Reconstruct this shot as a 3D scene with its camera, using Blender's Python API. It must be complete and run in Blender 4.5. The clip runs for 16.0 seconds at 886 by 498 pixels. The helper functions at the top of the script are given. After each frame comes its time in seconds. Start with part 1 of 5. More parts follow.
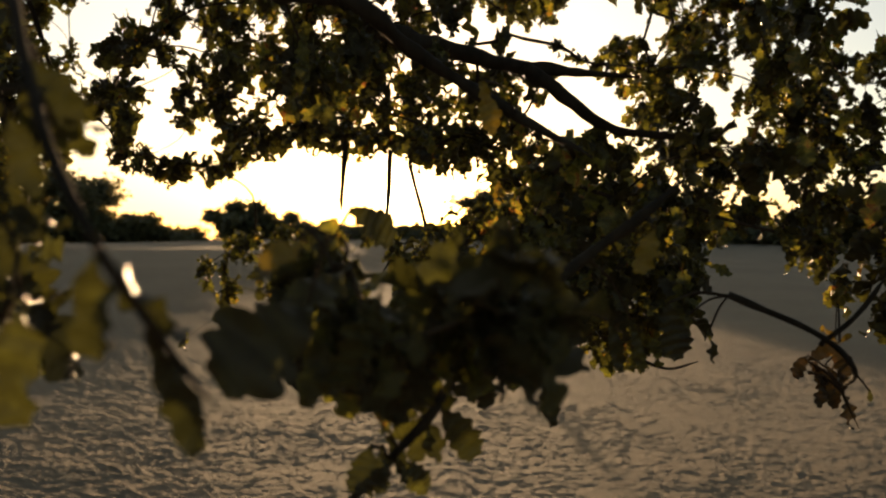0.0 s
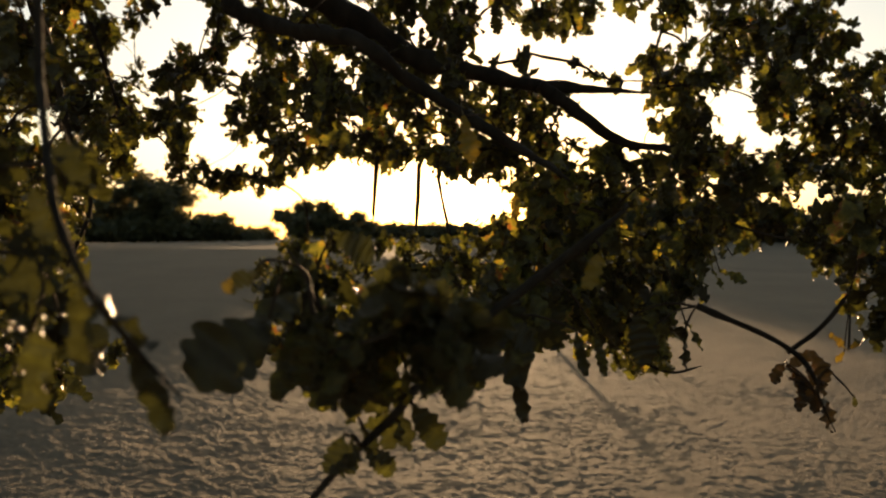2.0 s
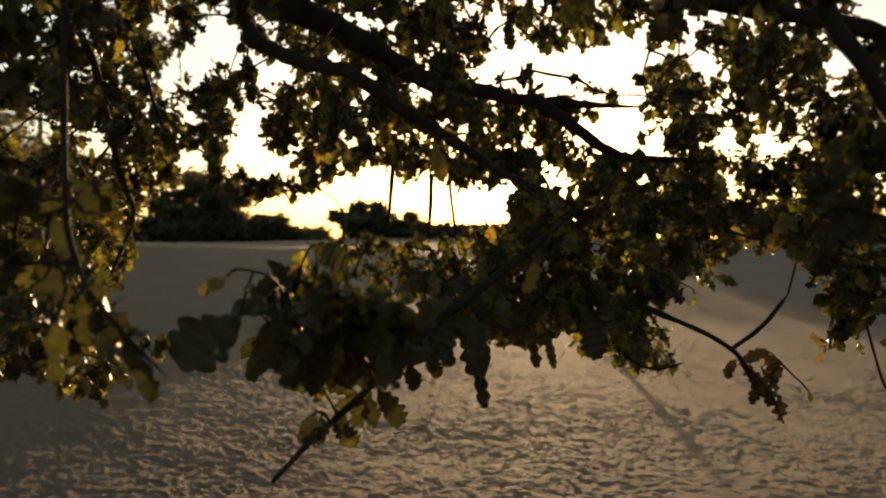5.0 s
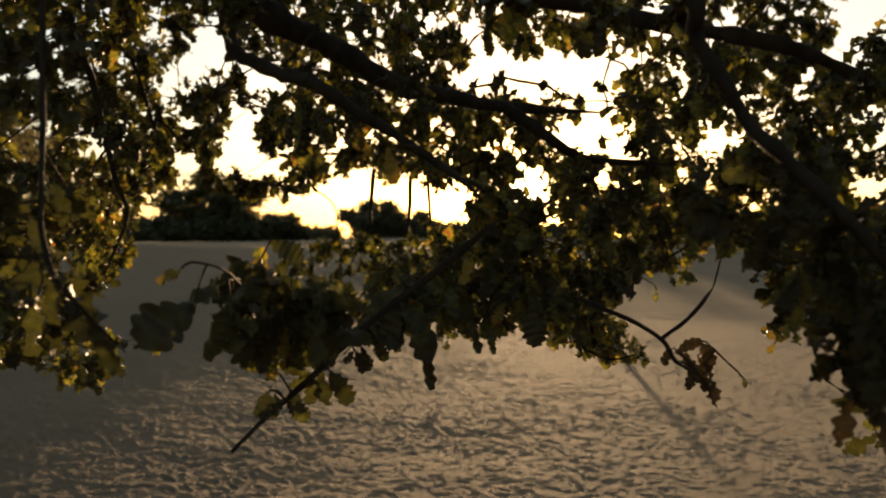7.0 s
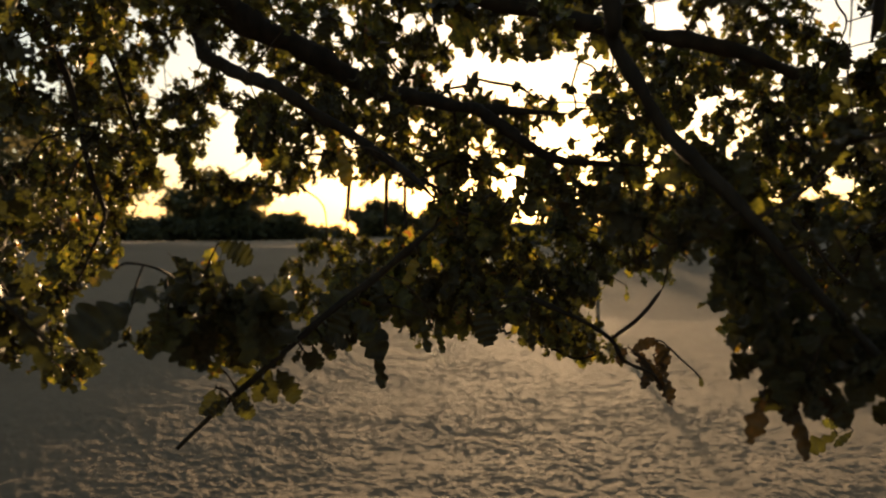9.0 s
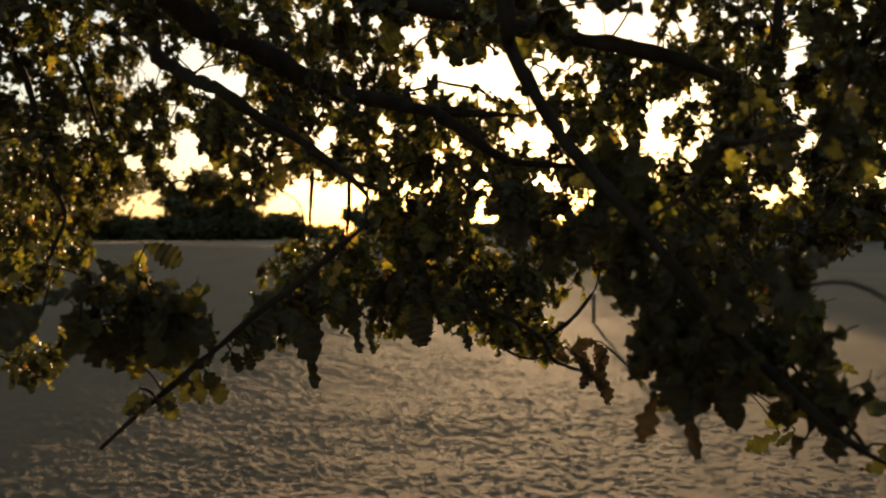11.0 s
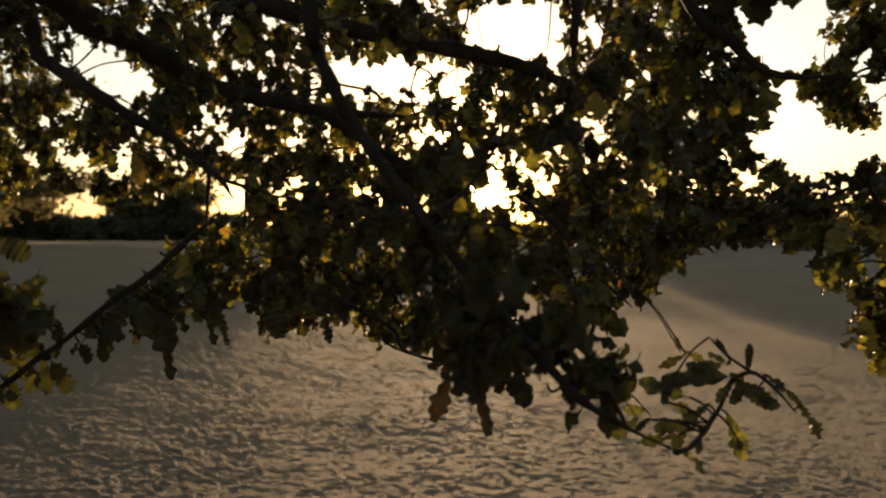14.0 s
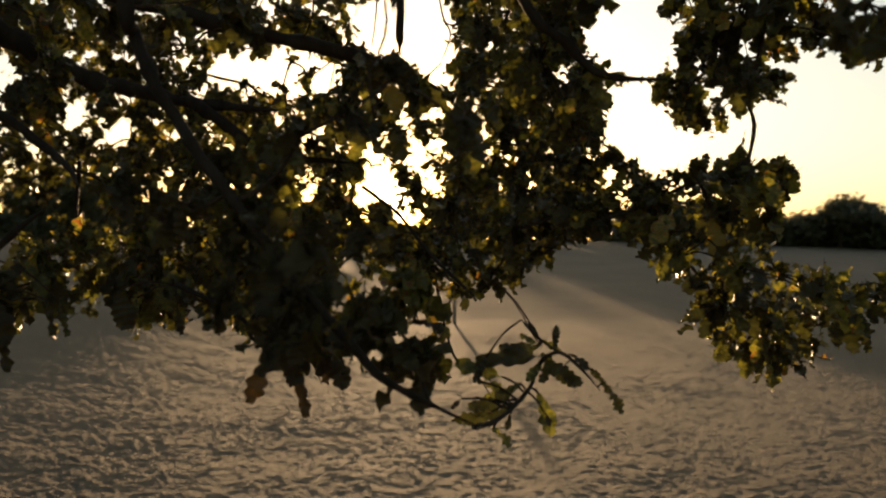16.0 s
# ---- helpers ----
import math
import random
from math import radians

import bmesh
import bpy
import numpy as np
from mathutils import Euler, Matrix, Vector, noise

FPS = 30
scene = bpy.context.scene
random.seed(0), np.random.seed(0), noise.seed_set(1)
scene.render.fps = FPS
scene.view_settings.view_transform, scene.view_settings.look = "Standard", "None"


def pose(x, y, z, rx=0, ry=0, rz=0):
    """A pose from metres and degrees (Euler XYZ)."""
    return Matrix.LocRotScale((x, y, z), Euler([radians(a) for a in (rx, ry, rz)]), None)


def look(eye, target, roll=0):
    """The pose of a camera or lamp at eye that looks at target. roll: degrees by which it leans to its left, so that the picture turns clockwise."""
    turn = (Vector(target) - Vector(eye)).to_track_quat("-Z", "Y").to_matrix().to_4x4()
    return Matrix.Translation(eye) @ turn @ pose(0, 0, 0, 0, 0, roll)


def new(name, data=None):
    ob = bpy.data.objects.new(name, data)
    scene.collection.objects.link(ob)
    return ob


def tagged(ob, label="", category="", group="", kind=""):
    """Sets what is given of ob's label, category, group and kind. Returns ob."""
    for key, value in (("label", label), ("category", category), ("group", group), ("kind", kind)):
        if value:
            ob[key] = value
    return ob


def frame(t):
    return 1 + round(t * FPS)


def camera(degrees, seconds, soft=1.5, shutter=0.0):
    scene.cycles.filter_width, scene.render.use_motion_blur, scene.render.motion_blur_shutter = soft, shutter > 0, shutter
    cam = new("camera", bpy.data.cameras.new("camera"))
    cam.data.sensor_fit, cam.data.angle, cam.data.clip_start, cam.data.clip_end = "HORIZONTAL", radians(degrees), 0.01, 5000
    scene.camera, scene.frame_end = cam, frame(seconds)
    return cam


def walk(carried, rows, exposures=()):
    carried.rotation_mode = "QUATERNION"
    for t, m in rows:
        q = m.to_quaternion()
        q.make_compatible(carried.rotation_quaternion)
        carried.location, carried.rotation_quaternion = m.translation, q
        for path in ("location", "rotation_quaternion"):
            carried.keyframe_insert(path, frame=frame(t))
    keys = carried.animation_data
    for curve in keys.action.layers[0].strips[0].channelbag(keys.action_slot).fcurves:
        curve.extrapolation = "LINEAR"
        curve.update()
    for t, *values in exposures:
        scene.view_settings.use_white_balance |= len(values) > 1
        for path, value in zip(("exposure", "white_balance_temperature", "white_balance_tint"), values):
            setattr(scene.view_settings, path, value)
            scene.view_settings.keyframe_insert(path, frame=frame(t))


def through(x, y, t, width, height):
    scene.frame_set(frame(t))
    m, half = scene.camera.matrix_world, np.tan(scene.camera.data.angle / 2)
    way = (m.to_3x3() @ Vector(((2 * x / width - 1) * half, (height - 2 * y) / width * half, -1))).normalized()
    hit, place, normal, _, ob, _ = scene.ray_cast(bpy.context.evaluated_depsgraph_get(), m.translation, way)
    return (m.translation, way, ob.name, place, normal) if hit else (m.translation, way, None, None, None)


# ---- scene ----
cam = camera(61.0, 16.0, soft=2.2)
cam.data.dof.use_dof, cam.data.dof.focus_distance, cam.data.dof.aperture_fstop = True, 0.9, 8.0
EXPOSURE = 0.0
PATH = [
    (0, (0.043, 0.004, 2.138), (0.025, 2.004, 2.13), 0.5),
    (0.5, (0.061, -0.01, 2.14), (-0.003, 1.989, 2.132), 0.6),
    (1, (0.074, -0.03, 2.145), (-0.035, 1.967, 2.136), 0.5),
    (1.5, (0.094, -0.043, 2.149), (-0.057, 1.952, 2.138), 0.5),
    (2, (0.108, -0.063, 2.152), (-0.084, 1.927, 2.14), 0.5),
    (2.5, (0.124, -0.078, 2.155), (-0.108, 1.909, 2.143), 0.5),
    (3, (0.141, -0.097, 2.158), (-0.125, 1.885, 2.144), 0.4),
    (3.5, (0.158, -0.111, 2.159), (-0.136, 1.867, 2.145), 0.5),
    (4, (0.174, -0.13, 2.159), (-0.139, 1.845, 2.146), 0.5),
    (6.3, (0.235, -0.188, 2.163), (-0.116, 1.781, 2.147), 0.6),
    (6.5, (0.248, -0.202, 2.158), (-0.107, 1.766, 2.143), 0.6),
    (7, (0.26, -0.203, 2.159), (-0.1, 1.764, 2.143), 0.5),
    (7.5, (0.273, -0.211, 2.16), (-0.092, 1.755, 2.143), 0.5),
    (8, (0.286, -0.206, 2.16), (-0.084, 1.759, 2.142), 0.5),
    (8.5, (0.301, -0.207, 2.159), (-0.073, 1.758, 2.141), 0.5),
    (9, (0.317, -0.205, 2.161), (-0.059, 1.759, 2.143), 0.5),
    (11.5, (0.402, -0.201, 2.164), (0.033, 1.764, 2.145), 0.5),
    (12, (0.418, -0.203, 2.163), (0.056, 1.764, 2.145), 0.6),
    (12.5, (0.434, -0.206, 2.162), (0.083, 1.763, 2.144), 0.6),
    (13, (0.453, -0.212, 2.161), (0.129, 1.761, 2.144), 0.6),
    (13.5, (0.474, -0.218, 2.161), (0.187, 1.761, 2.144), 0.6),
    (14, (0.493, -0.22, 2.159), (0.251, 1.765, 2.144), 0.6),
    (14.5, (0.512, -0.221, 2.156), (0.319, 1.769, 2.143), 0.6),
    (15, (0.533, -0.226, 2.154), (0.392, 1.769, 2.142), 0.7),
    (15.5, (0.552, -0.232, 2.152), (0.468, 1.766, 2.141), 0.8),
    (16, (0.57, -0.234, 2.149), (0.542, 1.766, 2.139), 0.8),
]
walk(cam, [(t, look(eye, target, roll)) for t, eye, target, roll in PATH], [(0.0, EXPOSURE)])

# ---- light: a low evening sun over the sand, and its sky ----
SUN_LEFT, SUN_UP = radians(4.15), radians(3.65)
SUN_WAY = Vector((-math.sin(SUN_LEFT) * math.cos(SUN_UP), math.cos(SUN_LEFT) * math.cos(SUN_UP), math.sin(SUN_UP)))

sun_data = bpy.data.lights.new("sun", "SUN")
sun_data.energy, sun_data.angle, sun_data.color = 9.6, radians(0.8), (1.0, 0.64, 0.33)
sun = new("sun", sun_data)
sun.rotation_euler = SUN_WAY.to_track_quat("Z", "Y").to_euler()

world = bpy.data.worlds.new("evening_sky")
scene.world = world
world.use_nodes = True
wn, wl = world.node_tree.nodes, world.node_tree.links
wn.clear()
sky = wn.new("ShaderNodeTexSky")
sky.sky_type, sky.sun_disc = "NISHITA", False
sky.sun_elevation, sky.sun_rotation = SUN_UP, -SUN_LEFT
sky.air_density, sky.dust_density, sky.ozone_density, sky.altitude = 1.0, 1.2, 1.0, 0
bg_sky = wn.new("ShaderNodeBackground")
bg_sky.inputs["Strength"].default_value = 0.205
wl.new(sky.outputs["Color"], bg_sky.inputs["Color"])
coord = wn.new("ShaderNodeTexCoord")
dot = wn.new("ShaderNodeVectorMath")
dot.operation = "DOT_PRODUCT"
dot.inputs[1].default_value = SUN_WAY
wl.new(coord.outputs["Generated"], dot.inputs[0])
total = bg_sky
# the haze round the sun: a wide veil, a bright aureole and the disc's own glare
for power, strength, colour in ((2.5, 0.48, (1.0, 0.935, 0.84)), (30, 0.36, (1.0, 0.91, 0.76)), (400, 1.4, (1.0, 0.88, 0.62)), (5200, 14.0, (1.0, 0.85, 0.55))):
    clamp = wn.new("ShaderNodeMath")
    clamp.operation = "MAXIMUM"
    clamp.inputs[1].default_value = 0.0
    wl.new(dot.outputs["Value"], clamp.inputs[0])
    pw = wn.new("ShaderNodeMath")
    pw.operation = "POWER"
    pw.inputs[1].default_value = power
    wl.new(clamp.outputs[0], pw.inputs[0])
    mul = wn.new("ShaderNodeMath")
    mul.operation = "MULTIPLY"
    mul.inputs[1].default_value = strength
    wl.new(pw.outputs[0], mul.inputs[0])
    bg = wn.new("ShaderNodeBackground")
    bg.inputs["Color"].default_value = (*colour, 1)
    wl.new(mul.outputs[0], bg.inputs["Strength"])
    add = wn.new("ShaderNodeAddShader")
    wl.new(total.outputs[0], add.inputs[0])
    wl.new(bg.outputs[0], add.inputs[1])
    total = add
wout = wn.new("ShaderNodeOutputWorld")
wl.new(total.outputs[0], wout.inputs["Surface"])


# ---- materials ----
def material(name):
    m = bpy.data.materials.new(name)
    m.use_nodes = True
    nt = m.node_tree
    nt.nodes.clear()
    out = nt.nodes.new("ShaderNodeOutputMaterial")
    return m, nt.nodes, nt.links, out


def ramp(nodes, stops):
    r = nodes.new("ShaderNodeValToRGB")
    while len(r.color_ramp.elements) < len(stops):
        r.color_ramp.elements.new(0.5)
    for e, (p, c) in zip(r.color_ramp.elements, stops):
        e.position, e.color = p, (*c, 1)
    return r


def noise_node(nodes, links, scale, detail=4.0, rough=0.55, vector=None):
    n = nodes.new("ShaderNodeTexNoise")
    n.inputs["Scale"].default_value, n.inputs["Detail"].default_value, n.inputs["Roughness"].default_value = scale, detail, rough
    if vector is not None:
        links.new(vector, n.inputs["Vector"])
    return n


def sand_material():
    m, nodes, links, out = material("dry_sand")
    co = nodes.new("ShaderNodeTexCoord")
    big = noise_node(nodes, links, 0.25, 5, 0.6, co.outputs["Object"])
    fine = noise_node(nodes, links, 9.0, 6, 0.65, co.outputs["Object"])
    grain = noise_node(nodes, links, 700.0, 2, 0.5, co.outputs["Object"])
    mix = nodes.new("ShaderNodeMix")
    mix.data_type = "FLOAT"
    mix.inputs["Factor"].default_value = 0.45
    links.new(big.outputs["Fac"], mix.inputs["A"])
    links.new(fine.outputs["Fac"], mix.inputs["B"])
    r = ramp(nodes, [(0.3, (0.128, 0.098, 0.064)), (0.52, (0.170, 0.132, 0.086)), (0.72, (0.216, 0.168, 0.112))])
    links.new(mix.outputs["Result"], r.inputs["Fac"])
    b = nodes.new("ShaderNodeBsdfPrincipled")
    b.inputs["Roughness"].default_value = 0.92
    b.inputs["Specular IOR Level"].default_value = 0.25
    links.new(r.outputs["Color"], b.inputs["Base Color"])
    lumps = noise_node(nodes, links, 34.0, 5, 0.75, co.outputs["Object"])
    bump0 = nodes.new("ShaderNodeBump")
    bump0.inputs["Strength"].default_value, bump0.inputs["Distance"].default_value = 1.0, 0.022
    links.new(lumps.outputs["Fac"], bump0.inputs["Height"])
    bump1 = nodes.new("ShaderNodeBump")
    bump1.inputs["Strength"].default_value, bump1.inputs["Distance"].default_value = 0.8, 0.028
    links.new(fine.outputs["Fac"], bump1.inputs["Height"])
    links.new(bump0.outputs["Normal"], bump1.inputs["Normal"])
    bump2 = nodes.new("ShaderNodeBump")
    bump2.inputs["Strength"].default_value, bump2.inputs["Distance"].default_value = 0.35, 0.002
    links.new(grain.outputs["Fac"], bump2.inputs["Height"])
    links.new(bump1.outputs["Normal"], bump2.inputs["Normal"])
    links.new(bump2.outputs["Normal"], b.inputs["Normal"])
    links.new(b.outputs[0], out.inputs["Surface"])
    return m


def leaf_material(name, stops, glow, per_island, through=0.30, blotch=1.5):
    """A leaf that lets light through; its tint goes by the piece, with blotches of its own."""
    m, nodes, links, out = material(name)
    if per_island:
        rnd = nodes.new("ShaderNodeNewGeometry").outputs["Random Per Island"]
    else:
        rnd = nodes.new("ShaderNodeObjectInfo").outputs["Random"]
    co = nodes.new("ShaderNodeTexCoord")
    n = noise_node(nodes, links, 75.0, 5, 0.7, co.outputs["Object"])
    half = nodes.new("ShaderNodeMath")
    half.operation = "MULTIPLY_ADD"
    half.inputs[1].default_value, half.inputs[2].default_value = blotch, -blotch / 2
    links.new(n.outputs["Fac"], half.inputs[0])
    tint = nodes.new("ShaderNodeMath")
    tint.operation = "ADD"
    tint.use_clamp = True
    spread = nodes.new("ShaderNodeMath")
    spread.operation = "MULTIPLY"
    spread.inputs[1].default_value = 0.9 if per_island else 0.54
    links.new(rnd, spread.inputs[0])
    links.new(spread.outputs[0], tint.inputs[0])
    links.new(half.outputs[0], tint.inputs[1])
    r1, r2 = ramp(nodes, stops), ramp(nodes, glow)
    links.new(tint.outputs[0], r1.inputs["Fac"])
    links.new(tint.outputs[0], r2.inputs["Fac"])
    b = nodes.new("ShaderNodeBsdfPrincipled")
    b.inputs["Roughness"].default_value = 0.42
    b.inputs["Specular IOR Level"].default_value = 0.24
    links.new(r1.outputs["Color"], b.inputs["Base Color"])
    veins = noise_node(nodes, links, 160.0, 3, 0.6, co.outputs["Object"])
    bump = nodes.new("ShaderNodeBump")
    bump.inputs["Strength"].default_value, bump.inputs["Distance"].default_value = 0.5, 0.001
    links.new(veins.outputs["Fac"], bump.inputs["Height"])
    links.new(bump.outputs["Normal"], b.inputs["Normal"])
    t = nodes.new("ShaderNodeBsdfTranslucent")
    links.new(r2.outputs["Color"], t.inputs["Color"])
    mix = nodes.new("ShaderNodeMixShader")
    mix.inputs["Fac"].default_value = through
    links.new(b.outputs[0], mix.inputs[1])
    links.new(t.outputs[0], mix.inputs[2])
    links.new(mix.outputs[0], out.inputs["Surface"])
    return m


def bark_material(name, dark, light, scale):
    m, nodes, links, out = material(name)
    co = nodes.new("ShaderNodeTexCoord")
    mp = nodes.new("ShaderNodeMapping")
    mp.inputs["Scale"].default_value = (1, 1, 0.35)
    links.new(co.outputs["Object"], mp.inputs["Vector"])
    n = noise_node(nodes, links, scale, 6, 0.65, mp.outputs["Vector"])
    patch = noise_node(nodes, links, scale * 0.12, 3, 0.5, co.outputs["Object"])
    mix = nodes.new("ShaderNodeMix")
    mix.data_type = "FLOAT"
    mix.inputs["Factor"].default_value = 0.4
    links.new(n.outputs["Fac"], mix.inputs["A"])
    links.new(patch.outputs["Fac"], mix.inputs["B"])
    r = ramp(nodes, [(0.35, dark), (0.65, light)])
    links.new(mix.outputs["Result"], r.inputs["Fac"])
    b = nodes.new("ShaderNodeBsdfPrincipled")
    b.inputs["Roughness"].default_value = 0.85
    b.inputs["Specular IOR Level"].default_value = 0.13
    links.new(r.outputs["Color"], b.inputs["Base Color"])
    bump = nodes.new("ShaderNodeBump")
    bump.inputs["Strength"].default_value, bump.inputs["Distance"].default_value = 0.8, 0.004
    links.new(n.outputs["Fac"], bump.inputs["Height"])
    links.new(bump.outputs["Normal"], b.inputs["Normal"])
    links.new(b.outputs[0], out.inputs["Surface"])
    return m


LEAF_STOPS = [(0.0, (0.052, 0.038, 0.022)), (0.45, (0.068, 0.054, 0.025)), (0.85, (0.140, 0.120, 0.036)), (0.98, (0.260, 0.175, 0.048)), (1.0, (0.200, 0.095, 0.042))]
YELLOW_STOPS = [(0.0, (0.16, 0.11, 0.025)), (0.6, (0.24, 0.16, 0.03)), (1.0, (0.17, 0.075, 0.02))]
YELLOW_GLOW = [(0.0, (0.16, 0.12, 0.012)), (0.6, (0.24, 0.16, 0.014)), (1.0, (0.17, 0.06, 0.012))]
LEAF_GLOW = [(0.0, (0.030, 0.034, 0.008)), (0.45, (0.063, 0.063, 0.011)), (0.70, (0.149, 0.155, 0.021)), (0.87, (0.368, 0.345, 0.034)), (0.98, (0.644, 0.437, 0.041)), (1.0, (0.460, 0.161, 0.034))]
SAND = sand_material()
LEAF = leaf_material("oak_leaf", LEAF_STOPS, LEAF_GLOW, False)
YELLOW_LEAF = leaf_material("yellow_oak_leaf", YELLOW_STOPS, YELLOW_GLOW, True)
PALE_LEAF = leaf_material("pale_oak_leaf", [(0.0, (0.06, 0.06, 0.03)), (1.0, (0.13, 0.13, 0.04))], [(0.0, (0.03, 0.034, 0.008)), (0.4, (0.08, 0.086, 0.014)), (0.62, (0.24, 0.24, 0.024)), (1.0, (0.50, 0.34, 0.035))], True, blotch=2.6)
BROWN_LEAF = leaf_material("brown_oak_leaf", [(0.0, (0.045, 0.034, 0.022)), (0.5, (0.06, 0.04, 0.024)), (1.0, (0.11, 0.058, 0.03))], [(0.0, (0.012, 0.010, 0.004)), (0.6, (0.022, 0.016, 0.005)), (0.85, (0.07, 0.036, 0.008)), (1.0, (0.26, 0.11, 0.02))], True)
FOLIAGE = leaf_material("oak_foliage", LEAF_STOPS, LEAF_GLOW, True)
PINE = leaf_material("far_foliage", [(0.0, (0.05, 0.055, 0.03)), (1.0, (0.11, 0.10, 0.05))], [(0.0, (0.13, 0.12, 0.05)), (1.0, (0.30, 0.24, 0.09))], True, 0.33)
BARK = bark_material("oak_bark", (0.016, 0.012, 0.009), (0.046, 0.034, 0.025), 60.0)
TWIG = bark_material("twig_bark", (0.025, 0.017, 0.012), (0.07, 0.048, 0.032), 140.0)
FAR_BARK = bark_material("far_bark", (0.06, 0.045, 0.035), (0.16, 0.11, 0.08), 6.0)
POST_WOOD = bark_material("post_wood", (0.10, 0.085, 0.065), (0.24, 0.20, 0.16), 18.0)
PLATE = bark_material("pale_board", (0.55, 0.53, 0.49), (0.72, 0.70, 0.66), 9.0)


# ---- mesh helpers ----
def mesh_object(name, verts, faces, mat, parent=None, smooth=True):
    me = bpy.data.meshes.new(name)
    me.from_pydata(verts, [], faces)
    me.materials.append(mat)
    if smooth:
        me.polygons.foreach_set("use_smooth", [True] * len(me.polygons))
    me.update()
    ob = new(name, me)
    if parent is not None:
        ob.parent = parent
    return ob


def smooth_line(points, steps):
    """Points along a smooth curve through the given ones."""
    p = [Vector(q) for q in points]
    p = [2 * p[0] - p[1]] + p + [2 * p[-1] - p[-2]]
    line = []
    for i in range(1, len(p) - 2):
        a, b, c, d = p[i - 1], p[i], p[i + 1], p[i + 2]
        for k in range(steps):
            s = k / steps
            line.append(0.5 * ((2 * b) + (c - a) * s + (2 * a - 5 * b + 4 * c - d) * s * s + (3 * b - a - 3 * c + d) * s ** 3))
    line.append(p[-2])
    return line


def tube(line, radii, sides, verts, faces, knots=0.0, seed=0):
    """Adds a round, slightly knotty stick along a line to verts and faces."""
    base, n = len(verts), len(line)
    side = Vector((0.31, 0.17, 0.93))
    for i, p in enumerate(line):
        way = (line[min(i + 1, n - 1)] - line[max(i - 1, 0)]).normalized()
        u = way.cross(side)
        u = u.normalized() if u.length > 1e-4 else way.orthogonal().normalized()
        v = way.cross(u)
        for k in range(sides):
            a = 2 * math.pi * k / sides
            w = u * math.cos(a) + v * math.sin(a)
            r = radii[i] * (1 + knots * noise.noise(Vector((p + w * 0.02) * 42 + Vector((seed, 0, 0)))))
            verts.append(p + w * r)
    for i in range(n - 1):
        for k in range(sides):
            a, b = base + i * sides + k, base + i * sides + (k + 1) % sides
            faces.append((a, b, b + sides, a + sides))
    faces.append(tuple(base + k for k in range(sides))[::-1])
    faces.append(tuple(base + (n - 1) * sides + k for k in range(sides)))


# ---- the sand ----
SUN_SIDE = Vector((math.cos(SUN_LEFT), math.sin(SUN_LEFT)))
SUN_AHEAD = Vector((-math.sin(SUN_LEFT), math.cos(SUN_LEFT)))


def smoothstep(a, b, x):
    s = np.clip((x - a) / (b - a), 0, 1)
    return s * s * (3 - 2 * s)


def hashed(i, j, k):
    v = np.sin(i * 127.1 + j * 311.7 + k * 74.7) * 43758.5453
    return v - np.floor(v)


def value_noise(x, y, k):
    i, j = np.floor(x), np.floor(y)
    fx, fy = x - i, y - j
    fx, fy = fx * fx * (3 - 2 * fx), fy * fy * (3 - 2 * fy)
    a, b = hashed(i, j, k), hashed(i + 1, j, k)
    c, d = hashed(i, j + 1, k), hashed(i + 1, j + 1, k)
    return (a * (1 - fx) + b * fx) * (1 - fy) + (c * (1 - fx) + d * fx) * fy


def dune(x, y):
    """The broad lie of the sand: flat towards the sun, with a gentle rise beside it."""
    u = x * SUN_SIDE.x + y * SUN_SIDE.y
    d = x * SUN_AHEAD.x + y * SUN_AHEAD.y
    wave = 1.6 * (value_noise(d * 0.11, u * 0.02, 5) - 0.5)
    rise = smoothstep(0.5, 4.8, -u + wave)
    side = np.interp(d, [-1e4, 2.5, 4, 31, 42, 100, 400, 1e4], [0, 0, 0.06, 1.92, 1.9, 2.85, 5.6, 5.6])
    lane = np.interp(d, [-1e4, 22, 45, 100, 400, 1e4], [0, 0, 0.75, 3.0, 5.8, 5.8])
    bank = (0.15 * smoothstep(8, 32, u) - 0.95 * smoothstep(17, 34, -u)) * smoothstep(45, 95, d)
    return side * rise + lane * (1 - rise) + bank


